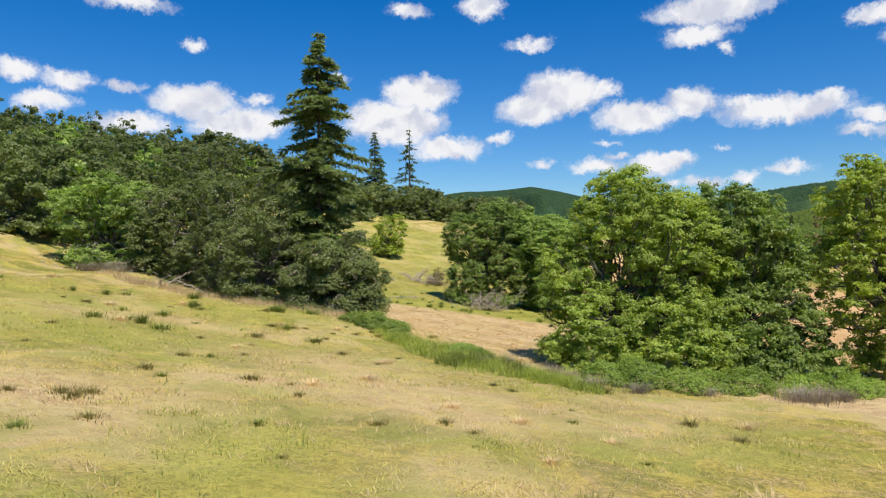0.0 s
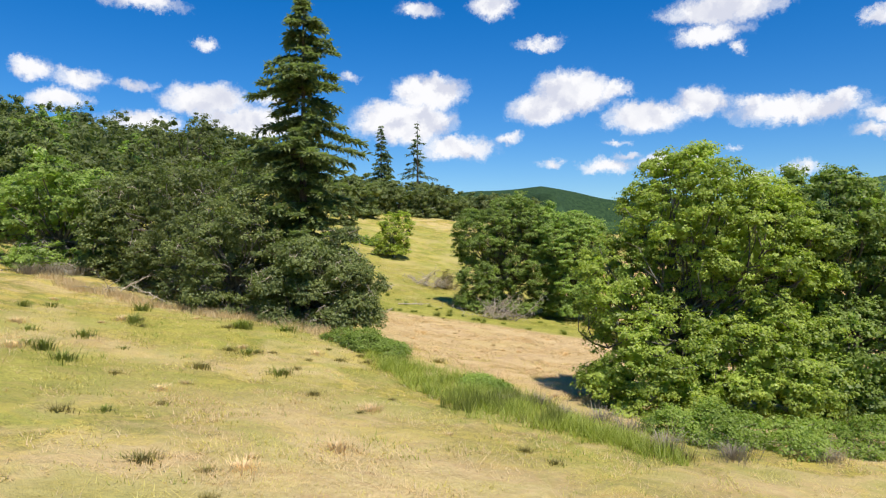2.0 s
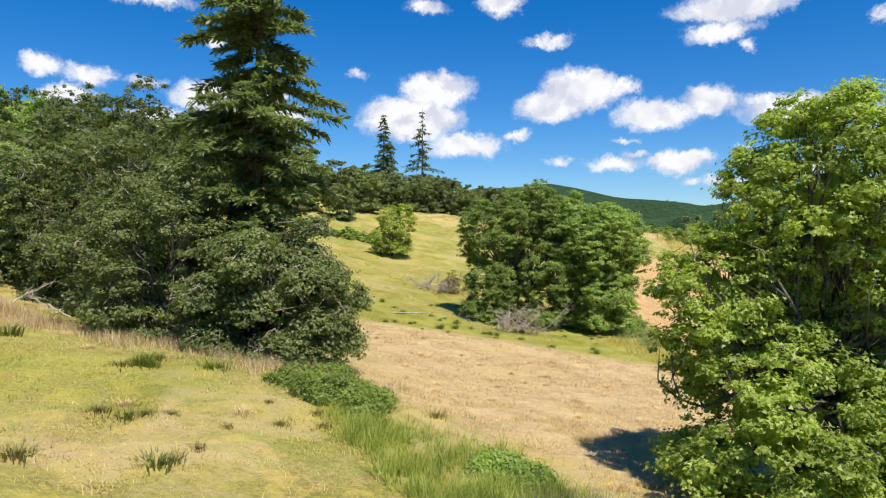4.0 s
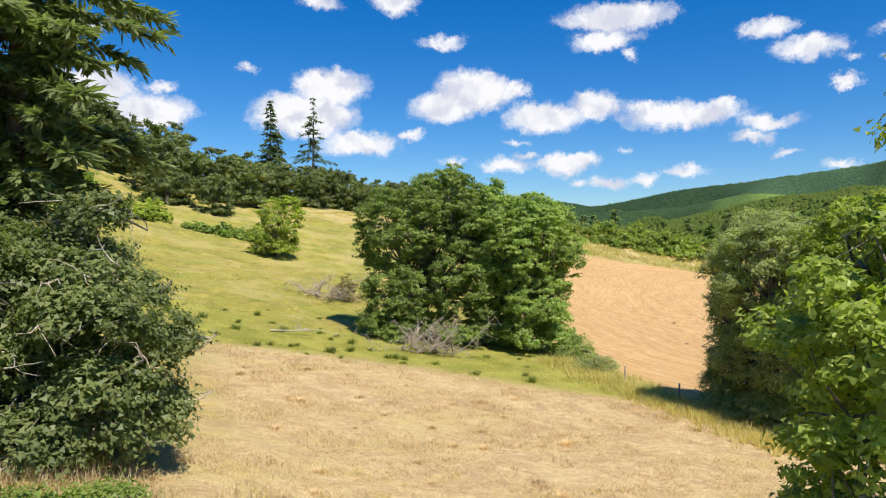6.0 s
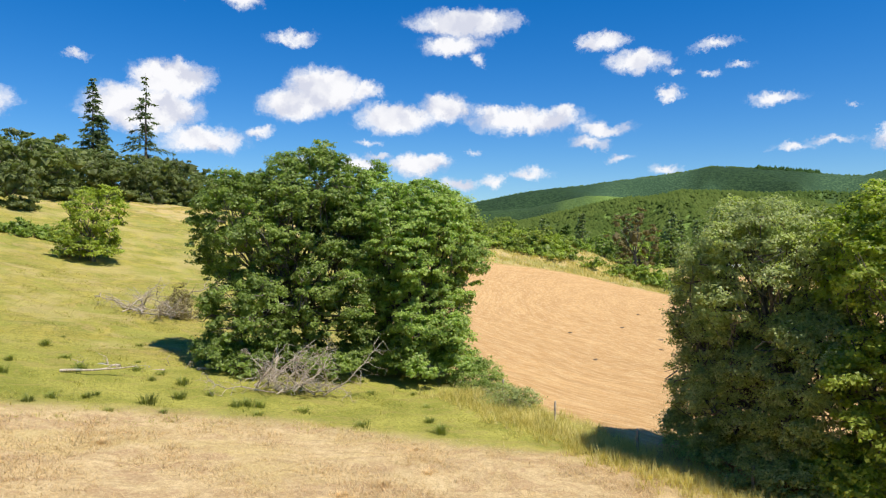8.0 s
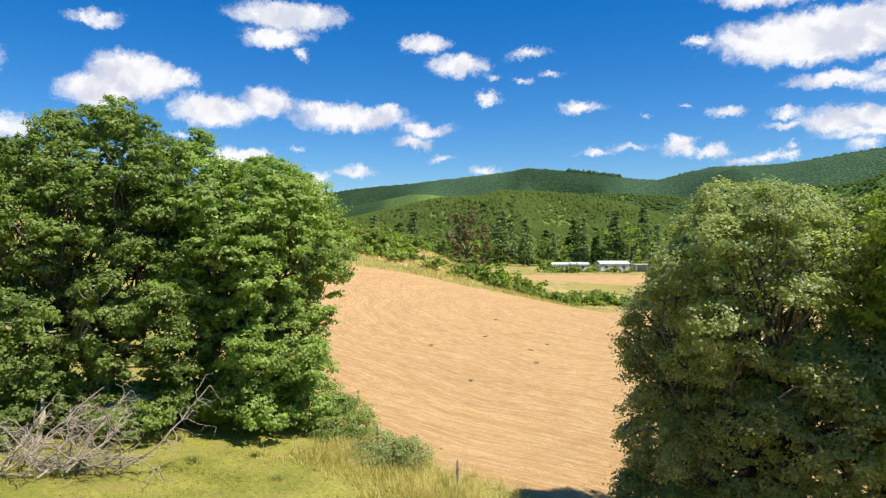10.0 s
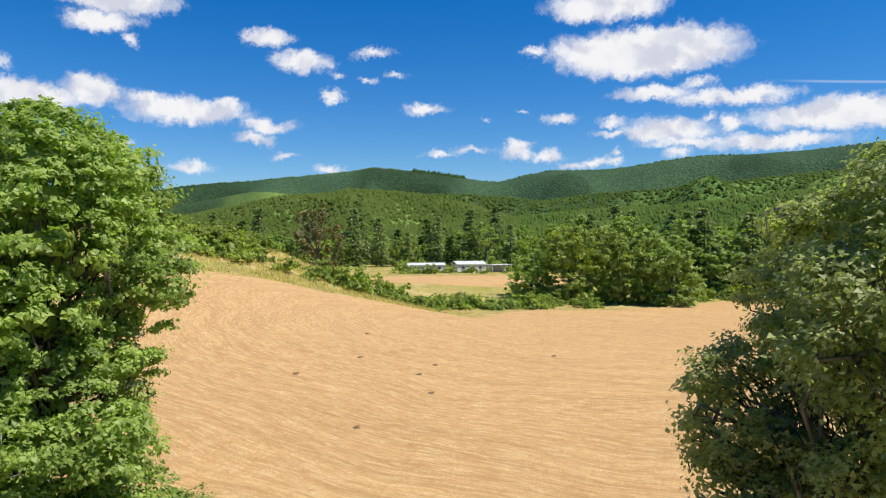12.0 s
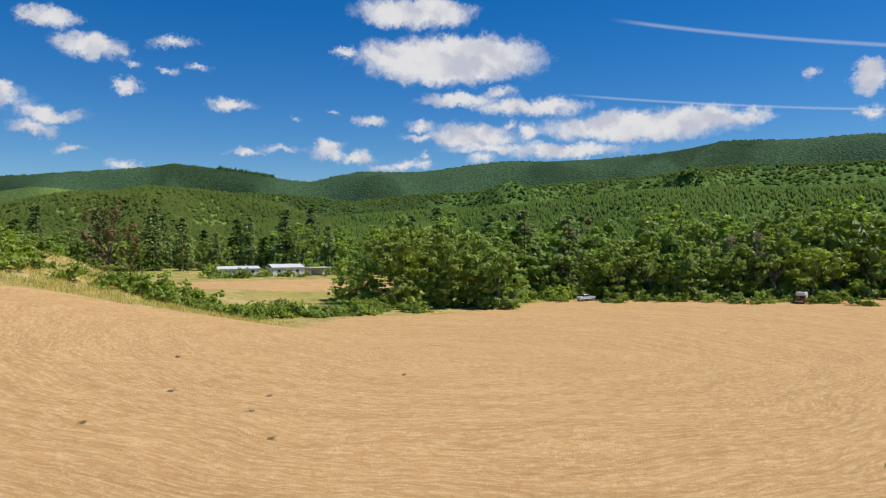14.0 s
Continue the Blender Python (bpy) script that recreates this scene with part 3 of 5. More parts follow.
def covers(x, y):
    """Shares of hay stubble, tall bleached grass, and lush green, and woodland floor, at each place."""
    w = 2.2 * np.sin(x / 7.3 + y / 11.7) + 1.4 * np.sin(y / 4.9 - x / 6.1)
    hay = step(x - field_edge(y) + 0.35 * w, -0.6, 0.9) * step(hedge_y(x) - np.interp(x, (60, 85, 140), (16, 14, 4)) + 1.0 * w - y, -1.5, 2.5) * step(196 - 0.35 * y - x, -60, -52)
    far_hay = step(1 - ((x - 160) / 48) ** 2 - ((y - 236 + 0.5 * (x - 160)) / 22) ** 2, -0.1, 0.15)
    hay = np.maximum(hay, far_hay)
    dry = step(97.5 + 0.4 * w - y - 0.42 * np.maximum(x - 6, 0), -1.5, 1.5) * step(y - 58 + 0.9 * x + w, -3, 3) * step(x + 9 + w, -3, 4)
    dry = np.maximum(dry, 0.2 * step(y - hedge_y(x) + 24, 0, 5) * step(x - 40, 0, 14) * step(hedge_y(x) + 60 - y, 0, 20))
    u, v = x + 0.7 * w, y + 1.1 * np.sin(x / 1.9 + y / 3.3)
    for cx, cy, rx, ry, k in ((-13, 25, 5.5, 4, 0.9), (-1.5, 34, 5, 4, 0.8), (4, 29, 4, 2.6, 0.5), (-18, 49, 6, 2, 0.6), (-8, 42, 6, 2.6, 0.7), (9, 37, 4, 3, 0.5), (2, 20, 2.5, 3, 0.5)):
        dry = np.maximum(dry, k * bump(u, v, cx, cy, rx, ry, 12))
    dry = dry * (1 - hay)
    lush = step(y - 97.5 - 0.4 * w + 0.42 * np.maximum(x - 6, 0), -1.0, 2.0) * step(122 - y + w, 0, 14) * step(x + 34, 0, 12)
    for cx, cy, rx, ry, k in ((-20, 41, 9, 4.5, 0.95), (-6, 21.5, 2.6, 4, 1.0), (10.5, 28, 2.5, 1.8, 0.9), (-16, 57, 7, 3.5, 0.7), (1.5, 25.5, 2, 1.5, 0.7), (-30, 52, 7, 4, 0.8), (5, 40, 5, 2, 0.6)):
        lush = np.maximum(lush, k * bump(u, v, cx, cy, rx, ry, 12))
    lush = np.maximum(lush, 0.5 * step(y, 104, 126) * step(215 - y, 0, 30) * step(45 - x, 0, 20))
    lush = np.maximum(lush, step(np.hypot(x - 15, y - 92), 172, 184) * step(x - 120, 0, 20) * step(230 - y, 0, 30))
    lush = lush * (1 - hay)
    dry = dry * (1 - 0.7 * lush)
    r, az = np.hypot(x - 15, y - 92), np.degrees(np.arctan2(x - 15, y - 92))
    wood = np.maximum(step(r, 250, 300) * step(az, 42, 52), step(r, 300, 380))
    wood = np.maximum(wood, step(-x - 40 - 0.1 * y, 0, 12) * step(y, 84, 100))
    return hay, dry, lush, wood


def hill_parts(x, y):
    """Shares of the lighter middle hill, of the dark far ridge, and of mature dark conifer stands with painted cloud
    shadow.
    """
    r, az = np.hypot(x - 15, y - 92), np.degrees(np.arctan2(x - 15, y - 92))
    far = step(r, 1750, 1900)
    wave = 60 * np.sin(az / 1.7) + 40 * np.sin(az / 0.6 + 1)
    stand_or_shadow = step(r + wave, 2130, 2200) * step(az, 37.5, 39.5) * step(48 - az, 0, 2.5)
    # left ridge: cloud shadow painted as dark wood
    stand_or_shadow = np.maximum(stand_or_shadow, step(r + wave, 1950, 2050) * step(31 - az, 0, 2))
    stand_or_shadow = np.maximum(stand_or_shadow, step(r + wave, 2280, 2330) * step(az, 75, 77) * step(86 - az, 0, 2))
    # lower flank and left hills: cloud shadow, also put into the colour
    stand_or_shadow = np.maximum(stand_or_shadow, 0.8 * step(r + 2 * wave, 1180, 1260) * step(1900 - r + 2 * wave, 0, 120) * step(az, 46, 49) * step(62 - az, 0, 4))
    stand_or_shadow = np.maximum(stand_or_shadow, 0.9 * step(r + 2 * wave, 850, 950) * step(33 - az + 0.02 * wave, 0, 4) * step(az, 8, 14))
    return (1 - far) * step(az, 20, 28) * step(56 - az, 0, 5) * step(r, 430, 520), far, stand_or_shadow


def ground_material():
    m = bpy.data.materials.new("ground_cover")
    m.use_nodes = True
    t = m.node_tree
    b = t.nodes["Principled BSDF"]
    pos = node(t, "ShaderNodeNewGeometry").outputs["Position"]
    att = node(t, "ShaderNodeVertexColor", layer_name="cover")
    sep = node(t, "ShaderNodeSeparateColor")
    link(t, att.outputs[0], sep.inputs[0])
    big, mid, small, fine = (noise_tex(t, pos, s, d, 0.6).outputs[0] for s, d in ((0.045, 4.0), (0.28, 5.0), (2.2, 5.0), (14.0, 4.0)))
    # meadow: olive and straw in patches
    c = mix_colour(t, ramp(t, big, 0.38, 0.62), (0.330, 0.285, 0.036), (0.500, 0.360, 0.090))
    bend = vec_node(t, "ADD", pos, vec_node(t, "MULTIPLY", noise_tex(t, pos, 0.16, 3.0).outputs["Color"], (7.0, 7.0, 0.0)))
    streaked = vec_node(t, "MULTIPLY", bend, (0.6, 1.25, 1.0))
    drift = noise_tex(t, streaked, 0.13, 5.0, 0.68).outputs[0]
    drift2 = noise_tex(t, streaked, 0.62, 5.0, 0.7).outputs[0]
    c = mix_colour(t, ramp(t, drift, 0.47, 0.58), c, (0.175, 0.195, 0.032))
    c = mix_colour(t, math_node(t, "MULTIPLY", ramp(t, drift2, 0.49, 0.58), 0.8), c, (0.500, 0.345, 0.150))
    c = mix_colour(t, math_node(t, "MULTIPLY", ramp(t, mid, 0.50, 0.62), 0.55), c, (0.350, 0.300, 0.045))
    c = mix_colour(t, math_node(t, "MULTIPLY", ramp(t, small, 0.48, 0.66), 0.6), c, (0.170, 0.170, 0.036))
    tuft_ = noise_tex(t, pos, 5.5, 5.0, 0.75).outputs[0]
    c = mix_colour(t, math_node(t, "MULTIPLY", ramp(t, fine, 0.5, 0.6), 0.5), c, (0.540, 0.420, 0.160))
    c = mix_colour(t, math_node(t, "MULTIPLY", ramp(t, tuft_, 0.49, 0.58), 0.7), c, (0.130, 0.118, 0.032))
    c = mix_colour(t, math_node(t, "MULTIPLY", ramp(t, noise_tex(t, pos, 1.3, 6.0, 0.8).outputs[0], 0.5, 0.57), 0.55), c, (0.170, 0.160, 0.036))
    patch_a, patch_b, patch_c = (noise_tex(t, vec_node(t, "ADD", bend, off), sc, 4.0, 0.6).outputs[0] for off, sc in (((31.0, 7.0, 0.0), 0.16), ((5.0, 63.0, 0.0), 0.24), ((77.0, 41.0, 0.0), 0.5)))
    c = mix_colour(t, math_node(t, "MULTIPLY", ramp(t, patch_a, 0.47, 0.60), 0.65), c, (0.590, 0.440, 0.215))
    c = mix_colour(t, math_node(t, "MULTIPLY", ramp(t, patch_b, 0.50, 0.60), 0.6), c, (0.285, 0.300, 0.060))
    c = mix_colour(t, math_node(t, "MULTIPLY", ramp(t, patch_c, 0.52, 0.62), 0.5), c, (0.560, 0.420, 0.095))
    # lush strip
    g = mix_colour(t, ramp(t, mid, 0.35, 0.65), (0.245, 0.250, 0.042), (0.410, 0.375, 0.080))
    g = mix_colour(t, math_node(t, "MULTIPLY", ramp(t, small, 0.5, 0.68), 0.5), g, (0.380, 0.340, 0.075))
    g = mix_colour(t, math_node(t, "MULTIPLY", ramp(t, tuft_, 0.48, 0.58), 0.6), g, (0.160, 0.170, 0.034))
    g = mix_colour(t, math_node(t, "MULTIPLY", ramp(t, drift2, 0.5, 0.6), 0.5), g, (0.340, 0.270, 0.085))
    c = mix_colour(t, sep.outputs[2], c, g)
    # bleached tall grass, pinkish
    d = mix_colour(t, ramp(t, small, 0.35, 0.65), (0.540, 0.390, 0.190), (0.680, 0.510, 0.270))
    d = mix_colour(t, math_node(t, "MULTIPLY", ramp(t, drift2, 0.45, 0.6), 0.75), d, (0.430, 0.275, 0.145))
    d = mix_colour(t, math_node(t, "MULTIPLY", ramp(t, drift, 0.50, 0.62), 0.7), d, (0.560, 0.430, 0.170))
    d = mix_colour(t, math_node(t, "MULTIPLY", ramp(t, fine, 0.48, 0.60), 0.5), d, (0.370, 0.250, 0.120))
    d = mix_colour(t, math_node(t, "MULTIPLY", ramp(t, tuft_, 0.46, 0.62), 0.4), d, (0.740, 0.580, 0.320))
    d = mix_colour(t, math_node(t, "MULTIPLY", ramp(t, noise_tex(t, streaked, 1.6, 6.0, 0.8).outputs[0], 0.48, 0.62), 0.45), d, (0.380, 0.255, 0.125))
    c = mix_colour(t, sep.outputs[1], c, d)
    # hay stubble with curving windrows
    wob = vec_node(t, "MULTIPLY", vec_node(t, "SUBTRACT", noise_tex(t, pos, 0.03, 2.0).outputs["Color"], (0.5, 0.5, 0.5)), (16.0, 16.0, 0.0))
    flat = vec_node(t, "MULTIPLY", vec_node(t, "SUBTRACT", vec_node(t, "ADD", pos, wob), (97.0, 139.0, 0.0)), (1.0, 1.0, 0.0))
    xyz = node(t, "ShaderNodeSeparateXYZ")
    link(t, flat, xyz.inputs[0])
    ring, turn_ = vec_node(t, "LENGTH", flat), math_node(t, "ARCTAN2", xyz.outputs[1], xyz.outputs[0])

    def swath(across, along):
        n = node(t, "ShaderNodeCombineXYZ")
        link(t, math_node(t, "MULTIPLY", ring, across), n.inputs[0])
        link(t, math_node(t, "MULTIPLY", turn_, along), n.inputs[1])
        return n.outputs[0]

    rows = noise_tex(t, swath(0.55, 3.0), 1.0, 4.0, 0.6).outputs[0]
    rows2 = noise_tex(t, swath(3.0, 34.0), 1.0, 5.0, 0.7).outputs[0]
    hcol = mix_colour(t, ramp(t, rows, 0.22, 0.78), (0.472, 0.266, 0.102), (0.672, 0.412, 0.177))
    rows3 = noise_tex(t, swath(2.4, 16.0), 1.0, 6.0, 0.7).outputs[0]
    hcol = mix_colour(t, math_node(t, "MULTIPLY", ramp(t, rows2, 0.42, 0.64), 0.7), hcol, (0.750, 0.535, 0.280))
    hcol = mix_colour(t, math_node(t, "MULTIPLY", ramp(t, rows3, 0.49, 0.60), 0.42), hcol, (0.390, 0.222, 0.090))
    hcol = mix_colour(t, math_node(t, "MULTIPLY", ramp(t, noise_tex(t, pos, 1.7, 6.0, 0.75).outputs[0], 0.5, 0.62), 0.4), hcol, (0.430, 0.252, 0.100))
    hcol = mix_colour(t, math_node(t, "MULTIPLY", ramp(t, fine, 0.42, 0.66), 0.6), hcol, (0.400, 0.245, 0.100))
    c = mix_colour(t, sep.outputs[0], c, hcol)
    zone = node(t, "ShaderNodeVertexColor", layer_name="hill")
    zsep = node(t, "ShaderNodeSeparateColor")
    link(t, zone.outputs[0], zsep.inputs[0])
    crowns = node(t, "ShaderNodeTexVoronoi", ins={"Scale": 0.14, "Randomness": 1.0})
    link(t, pos, crowns.inputs["Vector"])
    stands = noise_tex(t, pos, 0.006, 4.0, 0.6).outputs[0]
    grain = noise_tex(t, pos, 0.09, 4.0, 0.7).outputs[0]
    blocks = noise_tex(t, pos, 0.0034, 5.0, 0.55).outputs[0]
    # crown middles painted lighter, gaps between them darker, as canopy shade
    bright = math_node(t, "MULTIPLY", math_node(t, "SUBTRACT", 1.0, ramp(t, crowns.outputs["Distance"], 0.1, 0.75)), math_node(t, "ADD", 0.35, math_node(t, "MULTIPLY", ramp(t, stands, 0.36, 0.62), 0.65)))
    bright = math_node(t, "MULTIPLY", bright, math_node(t, "ADD", 0.5, ramp(t, grain, 0.36, 0.6)))
    # the far ridge's bluer green carries distance haze in its colour
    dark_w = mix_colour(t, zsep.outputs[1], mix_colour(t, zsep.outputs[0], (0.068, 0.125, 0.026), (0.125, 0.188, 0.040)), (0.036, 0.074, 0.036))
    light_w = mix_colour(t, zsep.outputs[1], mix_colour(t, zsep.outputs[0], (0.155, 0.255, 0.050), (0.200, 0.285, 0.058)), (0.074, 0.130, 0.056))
    wcol = mix_colour(t, bright, dark_w, light_w)
    # conifer stands and the painted cloud shadow take one dark green
    dark_or_shadowed = math_node(t, "MAXIMUM", zsep.outputs[2], math_node(t, "MULTIPLY", ramp(t, blocks, 0.555, 0.575), 0.55))
    wcol = mix_colour(t, dark_or_shadowed, wcol, mix_colour(t, ramp(t, grain, 0.4, 0.6), (0.018, 0.040, 0.017), (0.036, 0.068, 0.026)))
    c = mix_colour(t, att.outputs["Alpha"], c, wcol)
    link(t, c, b.inputs["Base Color"])
    b.inputs["Roughness"].default_value, b.inputs["Specular IOR Level"].default_value = 0.95, 0.1
    canopy = node(t, "ShaderNodeBump", ins={"Strength": 0.6, "Distance": 4.0})
    link(t, math_node(t, "MULTIPLY", math_node(t, "SUBTRACT", 1.0, crowns.outputs["Distance"]), att.outputs["Alpha"]), canopy.inputs["Height"])
    bp = node(t, "ShaderNodeBump", ins={"Strength": 0.8, "Distance": 0.20})
    link(t, canopy.outputs[0], bp.inputs["Normal"])
    link(t, math_node(t, "ADD", math_node(t, "ADD", small, math_node(t, "MULTIPLY", fine, 0.5)), math_node(t, "MULTIPLY", rows2, 0.8)), bp.inputs["Height"])
    link(t, bp.outputs[0], b.inputs["Normal"])
    return m


xs, ys = spread(-3600, 4400, -50, 112, 1.3), spread(-1200, 4300, 8, 222, 1.3)
gx, gy = np.meshgrid(xs, ys)
gz = ground_height(gx, gy)
near_rng = np.random.default_rng(5)
gz = gz + near_rng.normal(0, 0.045, gz.shape) * (np.hypot(gx - 30, gy - 90) < 150) * (1 - 0.5 * covers(gx, gy)[0])
nx, ny = len(xs), len(ys)
ci, cj = np.meshgrid(np.arange(nx - 1), np.arange(ny - 1))
q0 = (cj * nx + ci).ravel()
ground_mesh = mesh_from("ground", np.stack([gx.ravel(), gy.ravel(), gz.ravel()], 1), np.stack([q0, q0 + 1, q0 + nx + 1, q0 + nx], 1), ground_material(), True)
layer = ground_mesh.color_attributes.new("cover", "FLOAT_COLOR", "POINT")
layer.data.foreach_set("color", np.stack([c.ravel() for c in covers(gx, gy)], 1).astype(np.float32).ravel())
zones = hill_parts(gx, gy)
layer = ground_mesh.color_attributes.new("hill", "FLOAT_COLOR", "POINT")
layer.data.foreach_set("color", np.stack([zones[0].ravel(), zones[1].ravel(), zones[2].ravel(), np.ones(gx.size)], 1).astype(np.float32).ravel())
tagged(new("ground", ground_mesh), "rolling dry summer meadow, mown hay field and wooded hills", "ground", kind="structure")


# ---- oaks and other trees near the way ----
BORDER = "oaks along the field border"
def domed_oak(x, y, domes, seed, label, leaf, count, size, **more):
    """A border oak whose crown is heaped from the given domes."""
    base = (x, y, ground_z(x, y))
    lb = dome_lobes(np.random.default_rng(seed + 900), base, domes)
    top_ = max(d[2] + d[5] for d in domes) - base[2]
    return broadleaf("oak_tree", x, y, 6.0, top_, 0.4, seed, label, leaf, count, lobe_list=lb, group=BORDER, size=size, far=True, **more)


domed_oak(13.6, 55.5, ((14.3, 55.6, 11.4, 3.8, 4.2, 5.6, 26), (10.2, 55.8, 7.6, 2.8, 3.2, 4.2, 18), (17.6, 55.0, 9.6, 4.2, 4.4, 5.8, 20), (11.6, 54.0, 3.8, 4.4, 4.4, 4.0, 20), (17.6, 53.2, 3.4, 4.6, 4.2, 4.2, 18)),
          11, "broad bright green oak with low skirts above brambles", "sunny", 165000, (0.20, 0.135), stems=3, core=0.40, fill=0.2, clump=0.40, per=50)
domed_oak(23.6, 57.0, ((23.0, 57.0, 10.4, 4.6, 4.6, 5.4, 22), (25.8, 56.6, 6.8, 3.4, 4.0, 5.0, 14), (22.6, 54.6, 3.4, 4.4, 4.2, 4.0, 16), (27.0, 55.6, 2.8, 3.4, 3.6, 3.4, 12)),
          12, "broad green oak standing in a tree clump", "oak", 95000, (0.25, 0.17), stems=2, core=0.40, fill=0.2, clump=0.45)
domed_oak(35.5, 56.0, ((35.0, 56.0, 12.0, 5.2, 5.2, 5.8, 24), (32.4, 55.0, 7.0, 3.8, 4.4, 5.0, 16), (36.0, 54.0, 3.2, 5.2, 4.8, 4.6, 20)),
          13, "bright green oak at the hay field's border", "fresh", 70000, (0.26, 0.17), stems=2, fill=0.2, core=0.35, clump=0.45)
domed_oak(26.6, 86.8, ((26.6, 86.8, 8.6, 4.1, 4.0, 4.4, 30), (26.5, 86.9, 3.4, 3.2, 3.2, 4.2, 26), (25.7, 91.2, 6.4, 1.3, 1.3, 2.2, 14), (25.9, 90.4, 2.6, 1.9, 1.9, 3.4, 20), (26.7, 88.9, 6.4, 2.4, 2.3, 3.2, 14), (27.2, 84.2, 3.8, 3.9, 3.2, 4.6, 18), (27.2, 89.2, 9.2, 2.5, 2.5, 2.8, 10)),
          14, "grey-green oak with loose outer boughs beside fence posts", "grey", 245000, (0.155, 0.105), stems=2, fill=0.25, per=50, clump=0.42)
domed_oak(29.2, 80.4, ((28.6, 80.9, 9.2, 3.8, 3.8, 4.5, 22), (28.6, 80.6, 4.0, 3.9, 3.8, 4.0, 18), (32.0, 79.4, 7.4, 4.2, 4.2, 6.0, 16)),
          15, "tall yellow-green oak behind the fence line", "fresh", 85000, (0.22, 0.15), stems=2, core=0.3, clump=0.42)
domed_oak(7.0, 113.8, ((8.8, 113.6, 12.4, 4.5, 4.6, 6.1, 30), (3.7, 113.4, 11.2, 3.7, 4.2, 5.3, 24), (4.0, 111.8, 5.2, 3.4, 3.8, 3.9, 20), (10.0, 111.6, 6.6, 3.6, 3.8, 5.2, 20)),
          16, "tall green oak with dead limbs at its foot", "oak", 145000, (0.225, 0.15), stems=4, bare=14, core=0.34, fill=0.15, clump=0.42, per=50)
domed_oak(16.0, 112.6, ((16.4, 112.2, 10.3, 5.8, 5.2, 5.5, 34), (12.8, 113.0, 12.4, 3.4, 3.8, 4.4, 16), (16.6, 111.2, 4.6, 4.2, 4.6, 4.4, 26)),
          17, "dense rounded green oak beside the hay field", "oak", 145000, (0.235, 0.16), stems=2, core=0.36, fill=0.15, clump=0.42, per=50)
WOODSIDE = "oaks at the wood's edge"
broadleaf("oak_tree", -10.4, 67.8, 4.6, 8.0, 0.1, 21, "low dark oak with lichened dead twigs under a fir", "dark", 85000, lobes=24, stems=2, bare=170, group=WOODSIDE, size=(0.22, 0.15), far=True)
broadleaf("oak_tree", -17.5, 70.5, 5.2, 10.0, 0.1, 22, "dark green oak at the wood's edge", "dark", 48000, lobes=26, stems=2, bare=40, group=WOODSIDE, size=(0.24, 0.16), far=True)
broadleaf("oak_tree", -23.0, 79.0, 7.0, 14.5, 0.3, 23, "dark spreading oak with dense crown", "dark", 48000, lobes=30, stems=2, bare=25, group=WOODSIDE, size=(0.27, 0.18), far=True)
broadleaf("oak_tree", -29.0, 89.0, 6.4, 18.5, 1.0, 24, "tall dark oak rising above the wood", "dark", 30000, lobes=28, size=(0.32, 0.22), group=WOODSIDE, far=True)
broadleaf("oak_tree", -39.0, 83.0, 6.0, 11.5, 0.2, 25, "fresh green oak standing before the wood", "oak", 42000, lobes=26, size=(0.28, 0.19), group=WOODSIDE, far=True, bare=30, fill=0.25, core=0.42)
edge_oak = broadleaf("oak_tree", -53.0, 90.0, 6.2, 11.0, -0.2, 27, "dark low-branched oak at the wood's edge", "dark", 24000, lobes=26, size=(0.36, 0.25), group=WOODSIDE, far=True, core=0.5, fill=0.2)
for x, y, k in ((-61.0, 99.0, 1.1), (-46.5, 97.0, 0.95), (-66.0, 91.0, 1.0), (-56.0, 106.0, 1.2)):
    copy_thing(edge_oak, pose(x, y, ground_z(x, y), 0, 0, 47 * x) @ Matrix.Scale(k, 4))
broadleaf("oak_tree", -31.0, 81.0, 5.2, 11.0, 0.2, 26, "dark oak with low boughs over dead brush", "dark", 35000, lobes=24, bare=25, group=WOODSIDE, size=(0.28, 0.19), far=True)
conifer("fir_tree", -12.7, 72.4, 28.6, 4.7, 31, "tall dark green fir with drooping ragged boughs", whorls=56, clear=0.03, sprays=95, inner=3, size=(0.60, 0.18), ragged=0.27, column=0.52, gaps=0.10, droop=0.30, waist=0.28)
broadleaf("young_tree", -12.0, 158.0, 4.0, 10.0, 0.6, 41, "young bright green tree alone on the slope", "fresh", 16000, lobes=18, size=(0.36, 0.24), far=True)

# ---- hilltop grove, pines ----
HILLTOP = "hilltop oaks"
grove_oak = broadleaf("oak_tree", -42, 200, 7.0, 12.5, -0.6, 51, "dark green oak in the hilltop grove", "dark", 8500, lobes=22, size=(0.62, 0.42), clump=0.85, core=0.6, group=HILLTOP, far=True)
grove_oak_wide = broadleaf("oak_tree", -27, 208, 8.0, 12.0, -0.6, 52, "wide dark oak in the hilltop grove", "dark", 8500, lobes=22, size=(0.62, 0.42), clump=0.85, core=0.6, group=HILLTOP, far=True)
for k, (x, y, s) in enumerate(((-27.5, 188, 0.62), (-36.5, 189, 0.66), (-29, 218, 0.85), (-16, 224, 0.8), (-37, 214, 0.85), (0, 228, 0.75), (-9, 226, 0.75), (-33, 228, 1.0), (-20, 232, 0.9), (-12, 238, 0.9), (-4, 234, 0.9), (4, 240, 0.8), (10, 236, 0.8), (17, 246, 0.9), (26, 255, 0.9), (-46, 216, 1.1), (-56, 204, 1.15), (-60, 185, 1.0), (-70, 215, 1.2), (-50, 240, 1.2), (-8, 252, 1.0), (-24, 250, 1.0))):
    copy_thing((grove_oak, grove_oak_wide)[k % 2], pose(x, y, ground_z(x, y), 0, 0, 67 * k) @ Matrix.Scale(s, 4))
